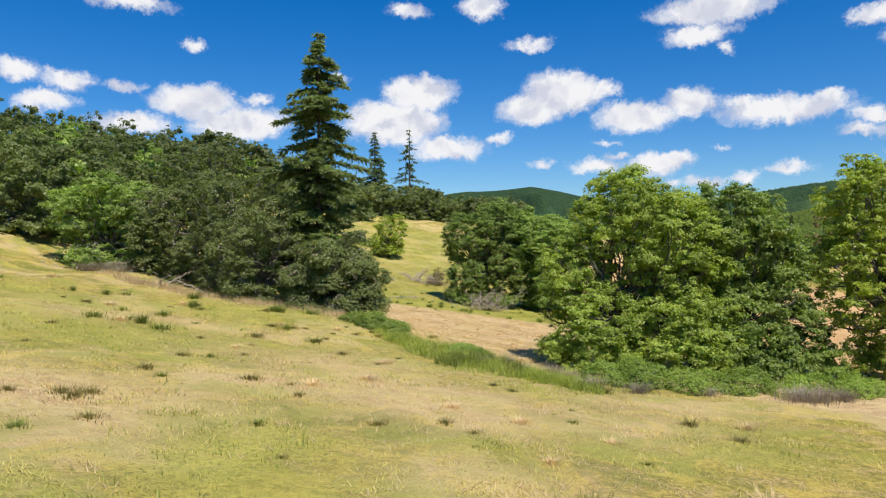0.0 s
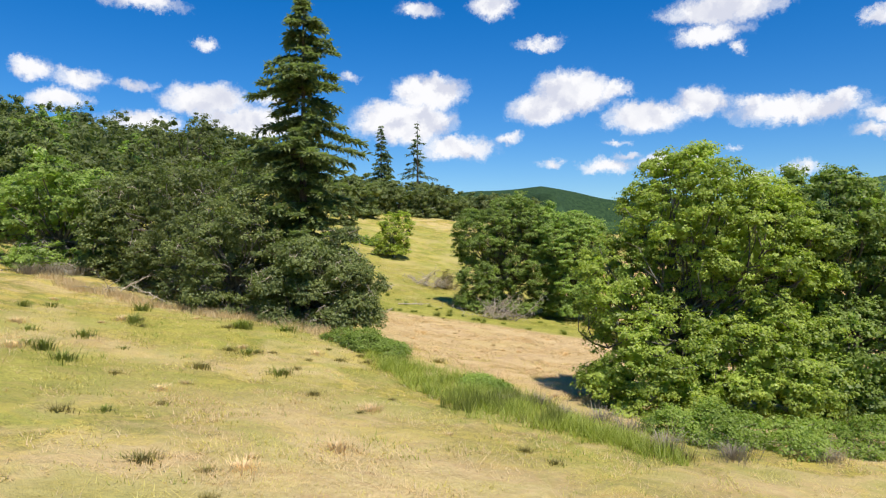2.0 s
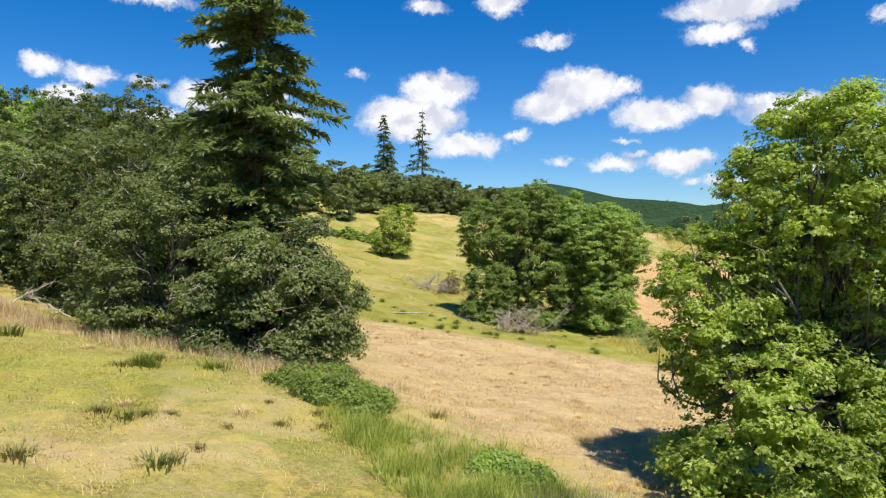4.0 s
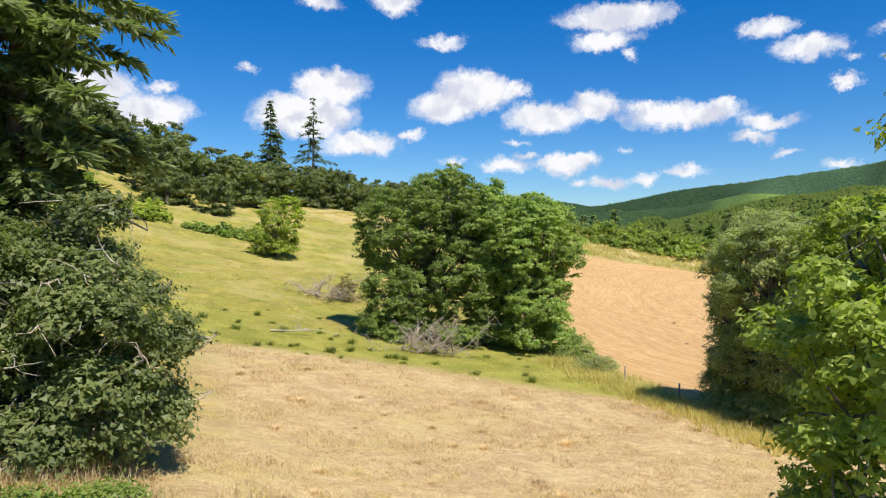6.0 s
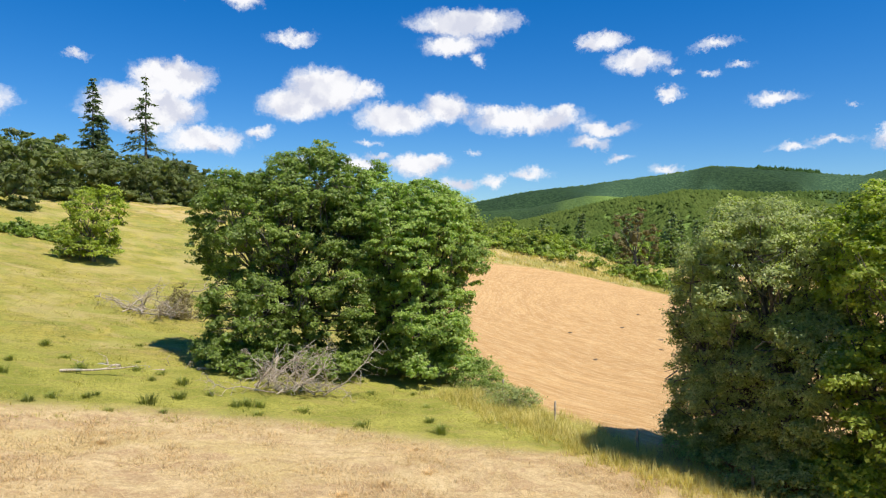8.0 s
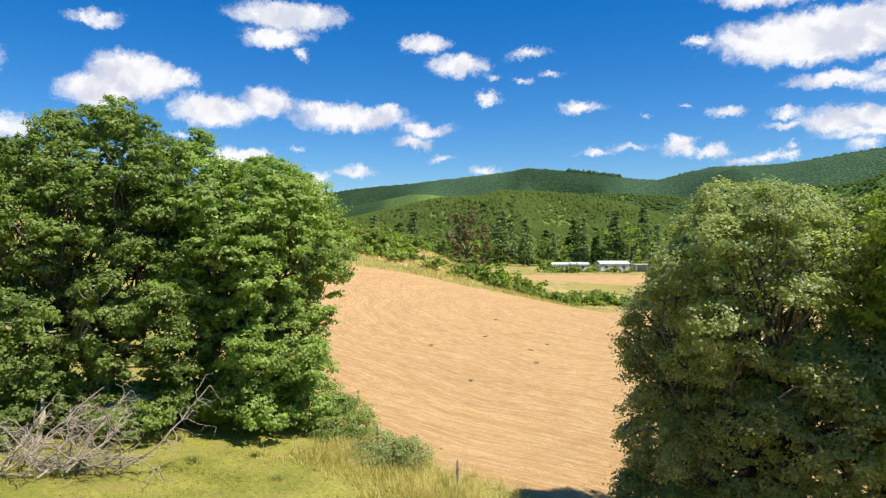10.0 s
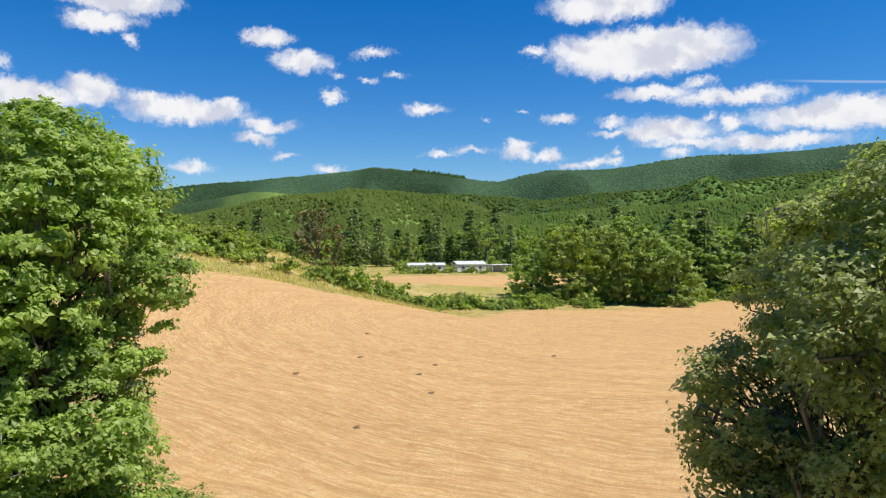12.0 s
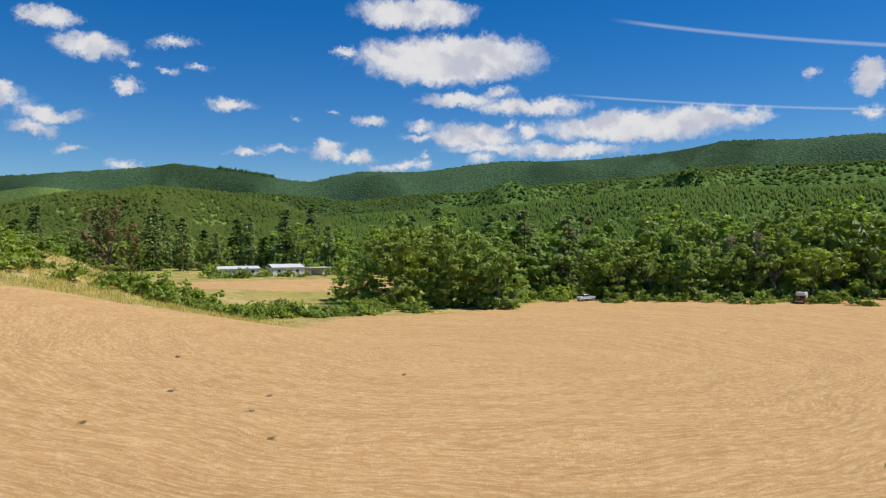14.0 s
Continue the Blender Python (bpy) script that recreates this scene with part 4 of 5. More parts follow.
conifer("pine_tree", -25.0, 262.0, 30.0, 4.4, 61, "slender dark pine on the hilltop", "pine", whorls=34, clear=0.2, sprays=20, size=(1.0, 0.45), gaps=0.05, column=0.8)
conifer("pine_tree", -11.5, 250.0, 31.5, 5.0, 62, "sparse half-bare pine on the hilltop", "pine", whorls=22, clear=0.3, sprays=18, size=(0.9, 0.4), gaps=0.4, ragged=0.5, column=0.5)
conifer("fir_tree", 38.0, 400.0, 36.0, 8.0, 63, "far dark conifer above the tree tops", "pine", whorls=22, sprays=14, size=(1.6, 0.9))

# ---- woods beyond ----
def wood_mesh(name, spots, leaf, count, size, seed):
    """Many far trees in one mesh: crowns of big loose leaf tufts."""
    r = np.random.default_rng(seed)
    sh = Shape()
    for x, y, rad, h in spots:
        lb = crown_lobes(r, rad, h, 0.1, 9)
        lb[:, :3] += (x, y, ground_z(x, y))
        sh.add(*crown_shape(r, lb, count, *size, clump=0.9, per=15, simple_leaf=True))
        sh.add(*core_shape(r, lb, 0.5, False))
    return sh.mesh(name, LEAF[leaf])


rng = np.random.default_rng(8)
spots = []
while len(spots) < 230:
    x, y = rng.uniform(-175, -42), rng.uniform(88, 320)
    if x < -40 - 0.05 * y and all((x - a) ** 2 + (y - b) ** 2 > 40 for a, b, *_ in spots):
        spots.append((x, y, rng.uniform(4.5, 7.0), rng.uniform(9, 14)))
tagged(new("far_wood", wood_mesh("far_wood", spots[:190], "dark", 1050, (0.70, 0.48), 9)), "dark oak wood covering the rising slope", "woodland", kind="stuff")
tagged(new("far_wood", wood_mesh("far_wood", spots[190:], "oak", 1050, (0.70, 0.48), 10)), "lighter green broadleaf trees within the oak wood", "woodland", kind="stuff")


def cone_wood(spots, seed):
    """Far conifers, each two ragged cones of five sides."""
    r = np.random.default_rng(seed)
    n = len(spots)
    p = np.asarray(spots)
    out_v, out_f, base = [], [], 0
    for lo, hi, wide in ((0.0, 0.72, 1.0), (0.38, 1.0, 0.66)):
        a = np.linspace(0, 2 * np.pi, 5, endpoint=False)[None] + r.uniform(0, 6, (n, 1))
        rad = p[:, 3:4] * wide * r.uniform(0.65, 1.3, (n, 5))
        ring = np.stack([p[:, 0:1] + np.cos(a) * rad, p[:, 1:2] + np.sin(a) * rad, p[:, 2:3] + p[:, 4:5] * (lo + r.uniform(-0.06, 0.1, (n, 5)))], -1)
        tip = np.stack([p[:, 0], p[:, 1], p[:, 2] + p[:, 4] * hi], -1)[:, None]
        out_v.append(np.concatenate([ring, tip], 1).reshape(-1, 3))
        k = np.arange(n)[:, None] * 6 + base
        q = np.arange(5)[None]
        out_f.append(np.stack([k + q, k + (q + 1) % 5, np.broadcast_to(k + 5, (n, 5))], -1).reshape(-1, 3))
        base += 6 * n
    return np.concatenate(out_v), np.concatenate(out_f)


def slope_wood(name, label, leaf, count, az, dist, tall, wide, seed, power=1.0):
    """Forest over a sector of the hills, between two bearings and two distances."""
    r = np.random.default_rng(seed)
    rr = dist[0] + (dist[1] - dist[0]) * r.random(count) ** power
    aa = np.radians(r.uniform(az[0], az[1], count))
    x, y = 15 + rr * np.sin(aa), 92 + rr * np.cos(aa)
    big = 0.8 + rr / 2600
    spots = np.stack([x, y, ground_height(x, y) - 1.0, r.uniform(*wide, count) * big, r.uniform(*tall, count) * big], 1)
    tagged(new(name, mesh_from(name, *cone_wood(spots, seed), LEAF[leaf])), label, "forest", kind="stuff")


slope_wood("slope_forest", "young green conifer plantation on the near slope", "hill", 20000, (46, 106), (330, 1000), (3.6, 7.4), (1.8, 2.8), 3, 0.8)
slope_wood("mid_hill_forest", "light green mixed wood on the rounded middle hill", "mid_hill", 9000, (20, 52), (480, 1330), (4.0, 7.5), (3.6, 6.0), 4, 0.8)
slope_wood("upper_slope_forest", "green conifer stands on the upper slope", "hill", 9000, (44, 106), (1120, 1800), (3.0, 6.0), (3.0, 5.0), 5, 0.9)
slope_wood("ridge_forest", "green conifers along the far ridge line", "hill", 1500, (16, 104), (2440, 2480), (1.5, 4.0), (2.5, 4.5), 7)
slope_wood("far_hill_forest", "dark mature conifers along the far hilltop", "far_hill", 170, (43, 47.5), (2380, 2480), (3, 8), (2.2, 4.0), 6)

# ---- trees on the valley floor ----
VALLEY = "valley trees"
kinds = [
    broadleaf("valley_tree", 158.8, 187.0, 8.8, 21.0, 0.2, 71, "tall rounded green tree at the hay field's end", "sunny", 12000, lobes=26, size=(0.75, 0.52), clump=0.9, group=VALLEY, far=True),
    broadleaf("valley_tree", 167.0, 176.0, 8.4, 19.5, 0.2, 72, "broad green tree at the hay field's end", "valley", 12000, lobes=26, size=(0.75, 0.52), clump=0.9, group=VALLEY, far=True),
    broadleaf("valley_tree", 171.5, 166.0, 7.4, 17.5, 0.2, 73, "bushy dark green tree at the hay field's end", "oak", 11000, lobes=24, size=(0.75, 0.52), clump=0.9, group=VALLEY, far=True),
    broadleaf("valley_tree", 153.0, 194.0, 6.4, 12.0, 0.1, 74, "low bushy green tree at the hay field's end", "valley", 8000, lobes=18, size=(0.65, 0.45), clump=0.8, group=VALLEY, far=True),
]
firs = [
    conifer("valley_fir", 262.0, 205.0, 24.0, 4.2, 75, "dark pointed conifer in the valley wood", "fir", whorls=16, sprays=4, size=(1.8, 1.0), group="valley firs", ragged=0.3),
    conifer("valley_fir", 255.0, 182.0, 20.0, 3.6, 76, "slender conifer in the valley wood", "hill", whorls=16, sprays=4, size=(1.7, 0.9), group="valley firs", ragged=0.3),
]
snag = conifer("dead_fir", 226.0, 120.0, 17.0, 2.6, 77, "grey-brown dead conifer with bare twigs", "weed", whorls=18, sprays=5, size=(1.2, 0.16), gaps=0.3, group="dead conifers", ragged=0.5, bark=DEAD)
for x, y, k in ((229, 126, 0.9), (224, 113, 1.05), (236, 140, 0.8), (233, 106, 0.85)):
    copy_thing(snag, pose(x, y, ground_z(x, y), 0, 0, 7 * x) @ Matrix.Scale(k, 4))
for x, y, k, seed in ((176.0, 318.0, 10.5, 84), (262.0, 176.0, 10.0, 85)):
    broadleaf("valley_tree", x, y, k, 2.5 * k, 0.2, seed, "broad rust-brown tree above the valley wood", "rust", 5200, lobes=22, size=(0.95, 0.62), clump=1.0, group=VALLEY, far=True)

wall = [
    broadleaf("valley_tree", 248.0, 214.0, 7.5, 17.0, 0.1, 81, "green broadleaf tree in the valley wood", "valley", 4200, lobes=16, size=(0.80, 0.56), clump=0.85, group=VALLEY, far=True),
    broadleaf("valley_tree", 240.0, 170.0, 7.0, 14.0, 0.1, 82, "dark broadleaf tree in the valley wood", "oak", 4200, lobes=16, size=(0.80, 0.56), clump=0.85, group=VALLEY, far=True),
    broadleaf("valley_tree", 232.0, 150.0, 6.0, 12.0, 0.1, 83, "fresh green tree in the valley wood", "sunny", 3600, lobes=14, size=(0.75, 0.52), clump=0.85, group=VALLEY, far=True),
]


def clearing(x, y):
    """True on the far meadow, round the farmstead and on the hay field."""
    hay = covers(np.array(x), np.array(y))[0]
    return hay > 0.3 or (abs(x - 201) < 24 and abs(y - 260) < 15) or ((x - 172) ** 2 + (y - 236) ** 2 < 900) or (abs(x - 205) < 12 and abs(y - 103) < 9) or (abs(x - 197) < 7 and abs(y - 152) < 7)


for lo_az, hi_az, dist, gap in ((62, 106, 204, 6.5), (60, 106, 219, 7), (58, 106, 238, 8), (56, 106, 262, 9), (14, 54, 300, 8), (14, 54, 322, 9), (14, 54, 350, 10), (14, 54, 385, 11)):
    steps = int(radians(hi_az - lo_az) * dist / gap)
    for k in range(steps):
        az, d = radians(lo_az + (hi_az - lo_az) * (k + rng.uniform(-0.4, 0.4)) / steps), dist + rng.uniform(-6, 6)
        x, y = 15 + d * math.sin(az), 92 + d * math.cos(az)
        if clearing(x, y):
            continue
        pointed = rng.random() < (0.45 if dist > 230 else 0.2)
        src = firs[int(rng.integers(2))] if pointed else wall[int(rng.integers(3))]
        if lo_az < 55:
            size_ = rng.uniform(0.6, 1.2)
        elif dist < 210:
            size_ = rng.uniform(0.8, 1.25)
        else:
            size_ = rng.uniform(0.75, 1.1) if pointed else rng.uniform(1.0, 1.7)
        copy_thing(src, pose(x, y, ground_z(x, y) - 0.3, 0, 0, rng.uniform(0, 360)) @ Matrix.Scale(size_, 4))


# ---- low growth ----
def bramble(name, x, y, rx, ry, h, seed, label, count=9000, turn=0.0, leaf="bramble", size=(0.13, 0.10), group="", canes=40, weeds=0, far=False):
    """A bramble mound: arching canes under a skin of leaves."""
    r = np.random.default_rng(seed)
    ob = thing(name, x, y, label, "shrub", group, turn=turn)
    c, s = math.cos(radians(turn)), math.sin(radians(turn))
    lobes = []
    for k in range(max(6, int(rx * ry * 1.9) + 4)):
        a, d = r.uniform(0, 2 * math.pi), math.sqrt(r.random()) * 0.8
        px, py = math.cos(a) * d * rx, math.sin(a) * d * ry
        dz = ground_z(x + px * c - py * s, y + px * s + py * c) - ground_z(x, y)
        w = r.uniform(0.35, 1.0) * min(rx, ry, 1.6) * 0.75
        hh = h * r.uniform(0.35, 0.95) * (1 - 0.55 * d)
        lobes.append((px, py, dz + hh * 0.45, w, w, hh * 0.75))
    lobes = np.array(lobes)
    sh = Shape()
    v, f = crown_shape(r, lobes, count, *size, clump=0.34, per=24, simple_leaf=True)
    sh.add(v, f)
    if far:
        sh.add(*core_shape(r, lobes, 0.45, False))
    part("leaves", sh.mesh("leaves", LEAF[leaf]), ob)
    wood = Shape()
    for _ in range(canes):
        q = lobes[r.integers(len(lobes))]
        a = r.uniform(0, 2 * math.pi)
        foot = np.array([q[0], q[1], q[2] - q[5] * 0.9])
        end = foot + [math.cos(a) * q[3] * 1.3, math.sin(a) * q[3] * 1.3, q[5] * r.uniform(0.6, 1.6)]
        mid_ = (foot + end) / 2 + [0, 0, q[5] * 0.8]
        t = np.linspace(0, 1, 7)[:, None]
        wood.tube(foot * (1 - t) ** 2 + 2 * mid_ * t * (1 - t) + end * t ** 2, np.linspace(0.013, 0.005, 7), 4)
    tagged(part("canework", wood.mesh("canework", DEAD), ob, "thin arching brown canes"), kind="stuff")
    return ob


def blades(r, x, y, height, width, lean, bend=0.5):
    """Grass blades rooted at x, y: narrow triangles, as vertices and faces."""
    n = len(x)
    z = ground_height(x, y) - 0.03
    a = r.uniform(0, 2 * np.pi, n)
    d = np.stack([np.cos(a), np.sin(a), np.zeros(n)], 1)
    side = np.stack([-np.sin(a), np.cos(a), np.zeros(n)], 1) * (width * r.uniform(0.6, 1.3, n))[:, None] * 0.5
    h = height * r.uniform(0.55, 1.25, n)
    root = np.stack([x, y, z], 1)
    top = root + d * (h * lean * r.uniform(0.2, 1.2, n))[:, None] + np.array([0, 0, 1.0]) * h[:, None]
    return np.stack([root - side, root + side, top], 1).reshape(-1, 3), np.arange(3 * n).reshape(-1, 3)


def grass(name, label, leaf, count, box, height, width, lean, where, seed, clump=9, loose=0.11):
    """A sward of blades in tufts inside box, kept where the given share of cover is high."""
    r = np.random.default_rng(seed)
    n = count // clump * 4
    x, y = r.uniform(box[0], box[1], n), r.uniform(box[2], box[3], n)
    keep = r.random(n) < where(x, y)
    x, y = x[keep][:count // clump], y[keep][:count // clump]
    tall = np.repeat(r.uniform(0.6, 1.35, len(x)), clump)
    x, y = np.repeat(x, clump), np.repeat(y, clump)
    x, y = x + r.normal(0, loose, len(x)), y + r.normal(0, loose, len(y))
    v, f = blades(r, x, y, height * tall, width, lean)
    return tagged(new(name, mesh_from(name, v, f, LEAF[leaf])), label, "grass", kind="stuff")


def near_way(x, y):
    return np.exp(-0.5 * ((x + 2) / 22) ** 2)


def patchy(x, y, k):
    return np.clip(0.55 + 0.6 * np.sin(x / 3.1 + k) * np.sin(y / 2.7 - k) + 0.3 * np.sin(x / 1.1 - y / 1.3), 0, 1)


def sward(x, y, k):
    """Uneven growth: thick and thin stands a few paces across."""
    return np.clip(0.5 + 0.45 * np.sin(x / 2.3 + k + 1.3 * np.sin(y / 3.7)) * np.sin(y / 1.9 - k) + 0.35 * np.sin(x / 0.9 + y / 1.4 + k), 0.04, 1)


grass("bleached_grass", "tall bleached pinkish dry grass in the meadow", "straw", 75000, (-12, 22, 52, 98), 0.20, 0.030, 2.0, lambda x, y: covers(x, y)[1] * sward(x, y, 0.0), 101, clump=10, loose=0.2)
grass("meadow_grass", "yellowing uncut meadow grass in patches", "meadow", 60000, (-36, 22, 12, 72), 0.15, 0.032, 2.0, lambda x, y: (1 - covers(x, y)[0]) * near_way(x, y) * sward(x, y, 2.0), 102, clump=9, loose=0.22)
grass("straw_grass", "straw-coloured dry grass among the meadow", "straw", 55000, (-36, 20, 12, 66), 0.17, 0.030, 2.0, lambda x, y: (1 - covers(x, y)[0]) * near_way(x, y) * (0.15 + covers(x, y)[1]) * sward(x, y, 4.0), 103, clump=10, loose=0.22)
grass("green_grass", "short fresh green grass in damp patches", "lush", 30000, (-36, 20, 12, 66), 0.18, 0.034, 1.0, lambda x, y: covers(x, y)[2] * near_way(x, y) * sward(x, y, 1.0), 108, clump=9, loose=0.22)
grass("slope_grass", "yellow-green grass on the slope and the damp strip", "slope", 52000, (-30, 21, 96, 150), 0.13, 0.045, 2.2, lambda x, y: (1 - covers(x, y)[0]) * (0.3 + 0.7 * sward(x, y, 3.0)), 104, clump=8, loose=0.25)
grass("wood_edge_grass", "tall dry grass fringe at the wood's edge", "straw", 16000, (-34, -3, 58, 72), 0.55, 0.030, 0.7, lambda x, y: np.exp(-0.5 * ((y - 63.2 - 0.32 * np.maximum(-x - 9, 0) + 0.8 * np.sin(x)) / 1.1) ** 2), 109, clump=12, loose=0.25)


def bank_share(x, y):
    """The lush bank between bramble mound and the border oaks."""
    t = np.clip((x + 6) / 15.0, 0, 1)
    line = 59.5 - 17.5 * t
    return np.exp(-0.5 * ((y - line - 0.7 * np.sin(x / 1.9)) / (1.5 + 0.7 * np.sin(x / 2.7 + 1))) ** 2) * (x > -5.5) * (x < 9.0)


grass("bank_grass", "lush tall green grass along the ditch bank", "lush", 60000, (-7, 10, 40, 62), 0.55, 0.035, 1.2, lambda x, y: bank_share(x, y) * (0.15 + 0.85 * patchy(x * 1.6, y * 1.6, 5.0)), 105, clump=9)
grass("bank_rush", "dark rush and sedge growing in the ditch bank", "rush", 6000, (-1, 5, 45, 52), 0.8, 0.03, 0.4, lambda x, y: bank_share(x, y + 1.0) * patchy(x, y, 4.0), 106, clump=30)
grass("fence_grass", "tall rank grass along the fence line", "meadow", 22000, (13, 27, 78, 106), 0.6, 0.035, 1.0, lambda x, y: np.exp(-0.5 * ((x - field_edge(y) + 2.2) / 1.3) ** 2), 107, clump=14)

grass("headland_grass", "tall golden uncut grass along the field's end", "meadow", 22000, (52, 118, 182, 236), 0.75, 0.10, 0.6, lambda x, y: step(y - hedge_y(x) + 19, 0, 4) * step(hedge_y(x) + 26 - y, 0, 8) * (1 - covers(x, y)[0]) * (0.3 + 0.7 * sward(x / 2, y / 2, 1.0)), 110, clump=8, loose=0.5)

bramble("bramble_thicket", -5.6, 60.0, 3.4, 2.2, 1.7, 201, "bright green bramble thicket on the ditch bank", 18000, turn=-20, canes=60)
bramble("bramble_thicket", 1.6, 53.0, 1.8, 1.2, 1.1, 202, "small green bramble clump on the ditch bank", 7000, turn=-40)
bramble("bramble_thicket", 12.5, 45.5, 4.6, 2.6, 1.9, 203, "wide green bramble thicket below the oaks", 22000, turn=-10, canes=90)
bramble("bramble_thicket", 19.5, 46.0, 4.0, 2.4, 1.8, 204, "green bramble thicket with bare grey canes", 14000, turn=-5, canes=110)
bramble("bramble_thicket", 27.0, 48.0, 4.0, 2.2, 1.6, 205, "low bramble thicket under border oaks", 14000, canes=60)
bramble("hedge_shrub", 20.2, 108.0, 1.9, 1.6, 2.6, 206, "leafy green shrub at the oak's foot", 9000, leaf="oak", canes=50)
bramble("hedge_shrub", 20.3, 102.8, 2.1, 1.7, 2.0, 207, "half-bare grey-green shrub at the field border", 6000, leaf="grey", canes=120)
bramble("bramble_thicket", -22.0, 168.0, 8.0, 2.6, 2.2, 208, "long low bramble bank on the slope", 9000, turn=10, size=(0.34, 0.26), far=True)
bramble("bramble_thicket", -34.0, 166.0, 4.5, 2.8, 4.0, 209, "bright green bushy thicket on the slope", 7000, size=(0.36, 0.26), leaf="fresh", far=True)

# hedge at the field's far end
HEDGE = "hedge brambles"
r_h = np.random.default_rng(300)
hedge_a = bramble("hedge_bramble", 66.0, 213.5, 5.0, 3.2, 2.4, 301, "green bramble mound in the field hedge", 1100, size=(0.42, 0.30), group=HEDGE, canes=3, far=True)
hedge_b = bramble("hedge_bramble", 72.0, 211.0, 4.0, 3.0, 3.2, 302, "taller leafy shrub in the field hedge", 1200, size=(0.44, 0.31), leaf="sunny", group=HEDGE, canes=3, far=True)
for k in range(130):
    x = 54 + 100 * k / 129 + r_h.uniform(-1.5, 1.5)
    y = float(hedge_y(x)) + float(np.interp(x, (60, 85, 140), (3, 3, 0))) + (30 if x < 110 else 14) * r_h.random() ** 1.4
    copy_thing(hedge_b if k % 2 else hedge_a, pose(x, y, ground_z(x, y), 0, 0, r_h.uniform(0, 360)) @ Matrix.Scale(r_h.uniform(0.45, 1.15), 4))
for x, y, sc in ((183, 262, 1.2), (187, 265, 0.8), (192, 261, 1.1), (197, 255, 1.0), (199, 250, 0.7), (206, 246, 0.5), (214, 243, 1.3), (179, 270, 1.6), (218, 250, 1.6)):
    copy_thing(hedge_b, pose(x, y, ground_z(x, y), 0, 0, 50 * x) @ Matrix.Scale(sc, 4))
for k in range(16):
    x, y = r_h.uniform(62, 92), r_h.uniform(216, 248)
    copy_thing(hedge_b, pose(x, y, ground_z(x, y), 0, 0, r_h.uniform(0, 360)) @ Matrix.Scale(r_h.uniform(0.7, 1.5), 4))
for k in range(14):
    x = r_h.uniform(64, 112)
    y = float(hedge_y(x)) + r_h.uniform(4, 13)
    copy_thing(hedge_b, pose(x, y, ground_z(x, y), 0, 0, r_h.uniform(0, 360)) @ Matrix.Scale(r_h.uniform(1.1, 1.7), 4))
for k in range(34):
    az, d = radians(63 + 38 * k / 33 + r_h.uniform(-0.5, 0.5)), 186 + r_h.uniform(0, 8)
    x, y = 15 + d * math.sin(az), 92 + d * math.cos(az)
    if abs(x - 197) < 5 and abs(y - 152) < 6:
        continue
    copy_thing(hedge_b if k % 3 else hedge_a, pose(x, y, ground_z(x, y), 0, 0, r_h.uniform(0, 360)) @ Matrix.Scale(r_h.uniform(0.55, 1.1), 4))


young_a = bramble("young_willow", 190.0, 170.0, 4.0, 3.0, 5.0, 303, "bright green young willow at the field's end", 1600, size=(0.42, 0.30), leaf="fresh", group="young willows", canes=6, far=True)
for k in range(13):
    az, d = radians(64.5 + 8.0 * k / 12 + r_h.uniform(-0.3, 0.3)), 193 + r_h.uniform(0, 9)
    x, y = 15 + d * math.sin(az), 92 + d * math.cos(az)
    if abs(x - 197) < 5 and abs(y - 152) < 6:
        continue
    copy_thing(young_a, pose(x, y, ground_z(x, y), 0, 0, r_h.uniform(0, 360)) @ Matrix.Scale(r_h.uniform(0.7, 1.25), 4))


# ---- rushes, weeds ----
def tuft(name, x, y, seed, label, leaf, n, h, spread_, group, width=0.03):
    r = np.random.default_rng(seed)
    ob = thing(name, x, y, label, "grass", group)
    a, d = r.uniform(0, 2 * np.pi, n), np.abs(r.normal(0, spread_, n))
    root = np.stack([np.cos(a) * d, np.sin(a) * d, np.full(n, -0.08)], 1)
    hh = h * r.uniform(0.5, 1.15, n)
    out = np.stack([np.cos(a), np.sin(a), np.zeros(n)], 1)
    side = np.stack([-np.sin(a), np.cos(a), np.zeros(n)], 1) * width * 0.5
    mid_ = root + out * (hh * 0.22)[:, None] + np.array([0, 0, 1]) * (hh * 0.62)[:, None]
    tip = root + out * (hh * r.uniform(0.35, 0.9, n))[:, None] + np.array([0, 0, 1]) * (hh * r.uniform(0.75, 1.0, n))[:, None]
    v = np.stack([root - side, root + side, mid_ + side * 0.8, mid_ - side * 0.8, mid_ - side * 0.8, mid_ + side * 0.8, tip + side * 0.1, tip - side * 0.1], 1).reshape(-1, 3)
    tagged(part("leaf_mass", mesh_from("leaf_mass", v, np.arange(8 * n).reshape(-1, 4), LEAF[leaf]), ob), kind="stuff")
    return ob


RUSH = "rush tufts"
rush_a = tuft("rush_tuft", -2.0, 100.5, 401, "dark green rush tuft in damp grass", "rush", 110, 0.75, 0.28, RUSH, 0.045)
rush_b = tuft("rush_tuft", 3.2, 101.5, 402, "low dark green rush tuft in grass", "rush", 100, 0.5, 0.42, RUSH, 0.045)
for k in range(80):
    x, y = r_h.uniform(-26, 15), 98.5 + 20 * r_h.random() ** 1.4
    y -= 0.42 * max(0.0, x - 6)
    copy_thing((rush_a, rush_b)[k % 2], pose(x, y, ground_z(x, y), 0, 0, r_h.uniform(0, 360)) @ Matrix.Scale(r_h.uniform(0.4, 0.95), 4))
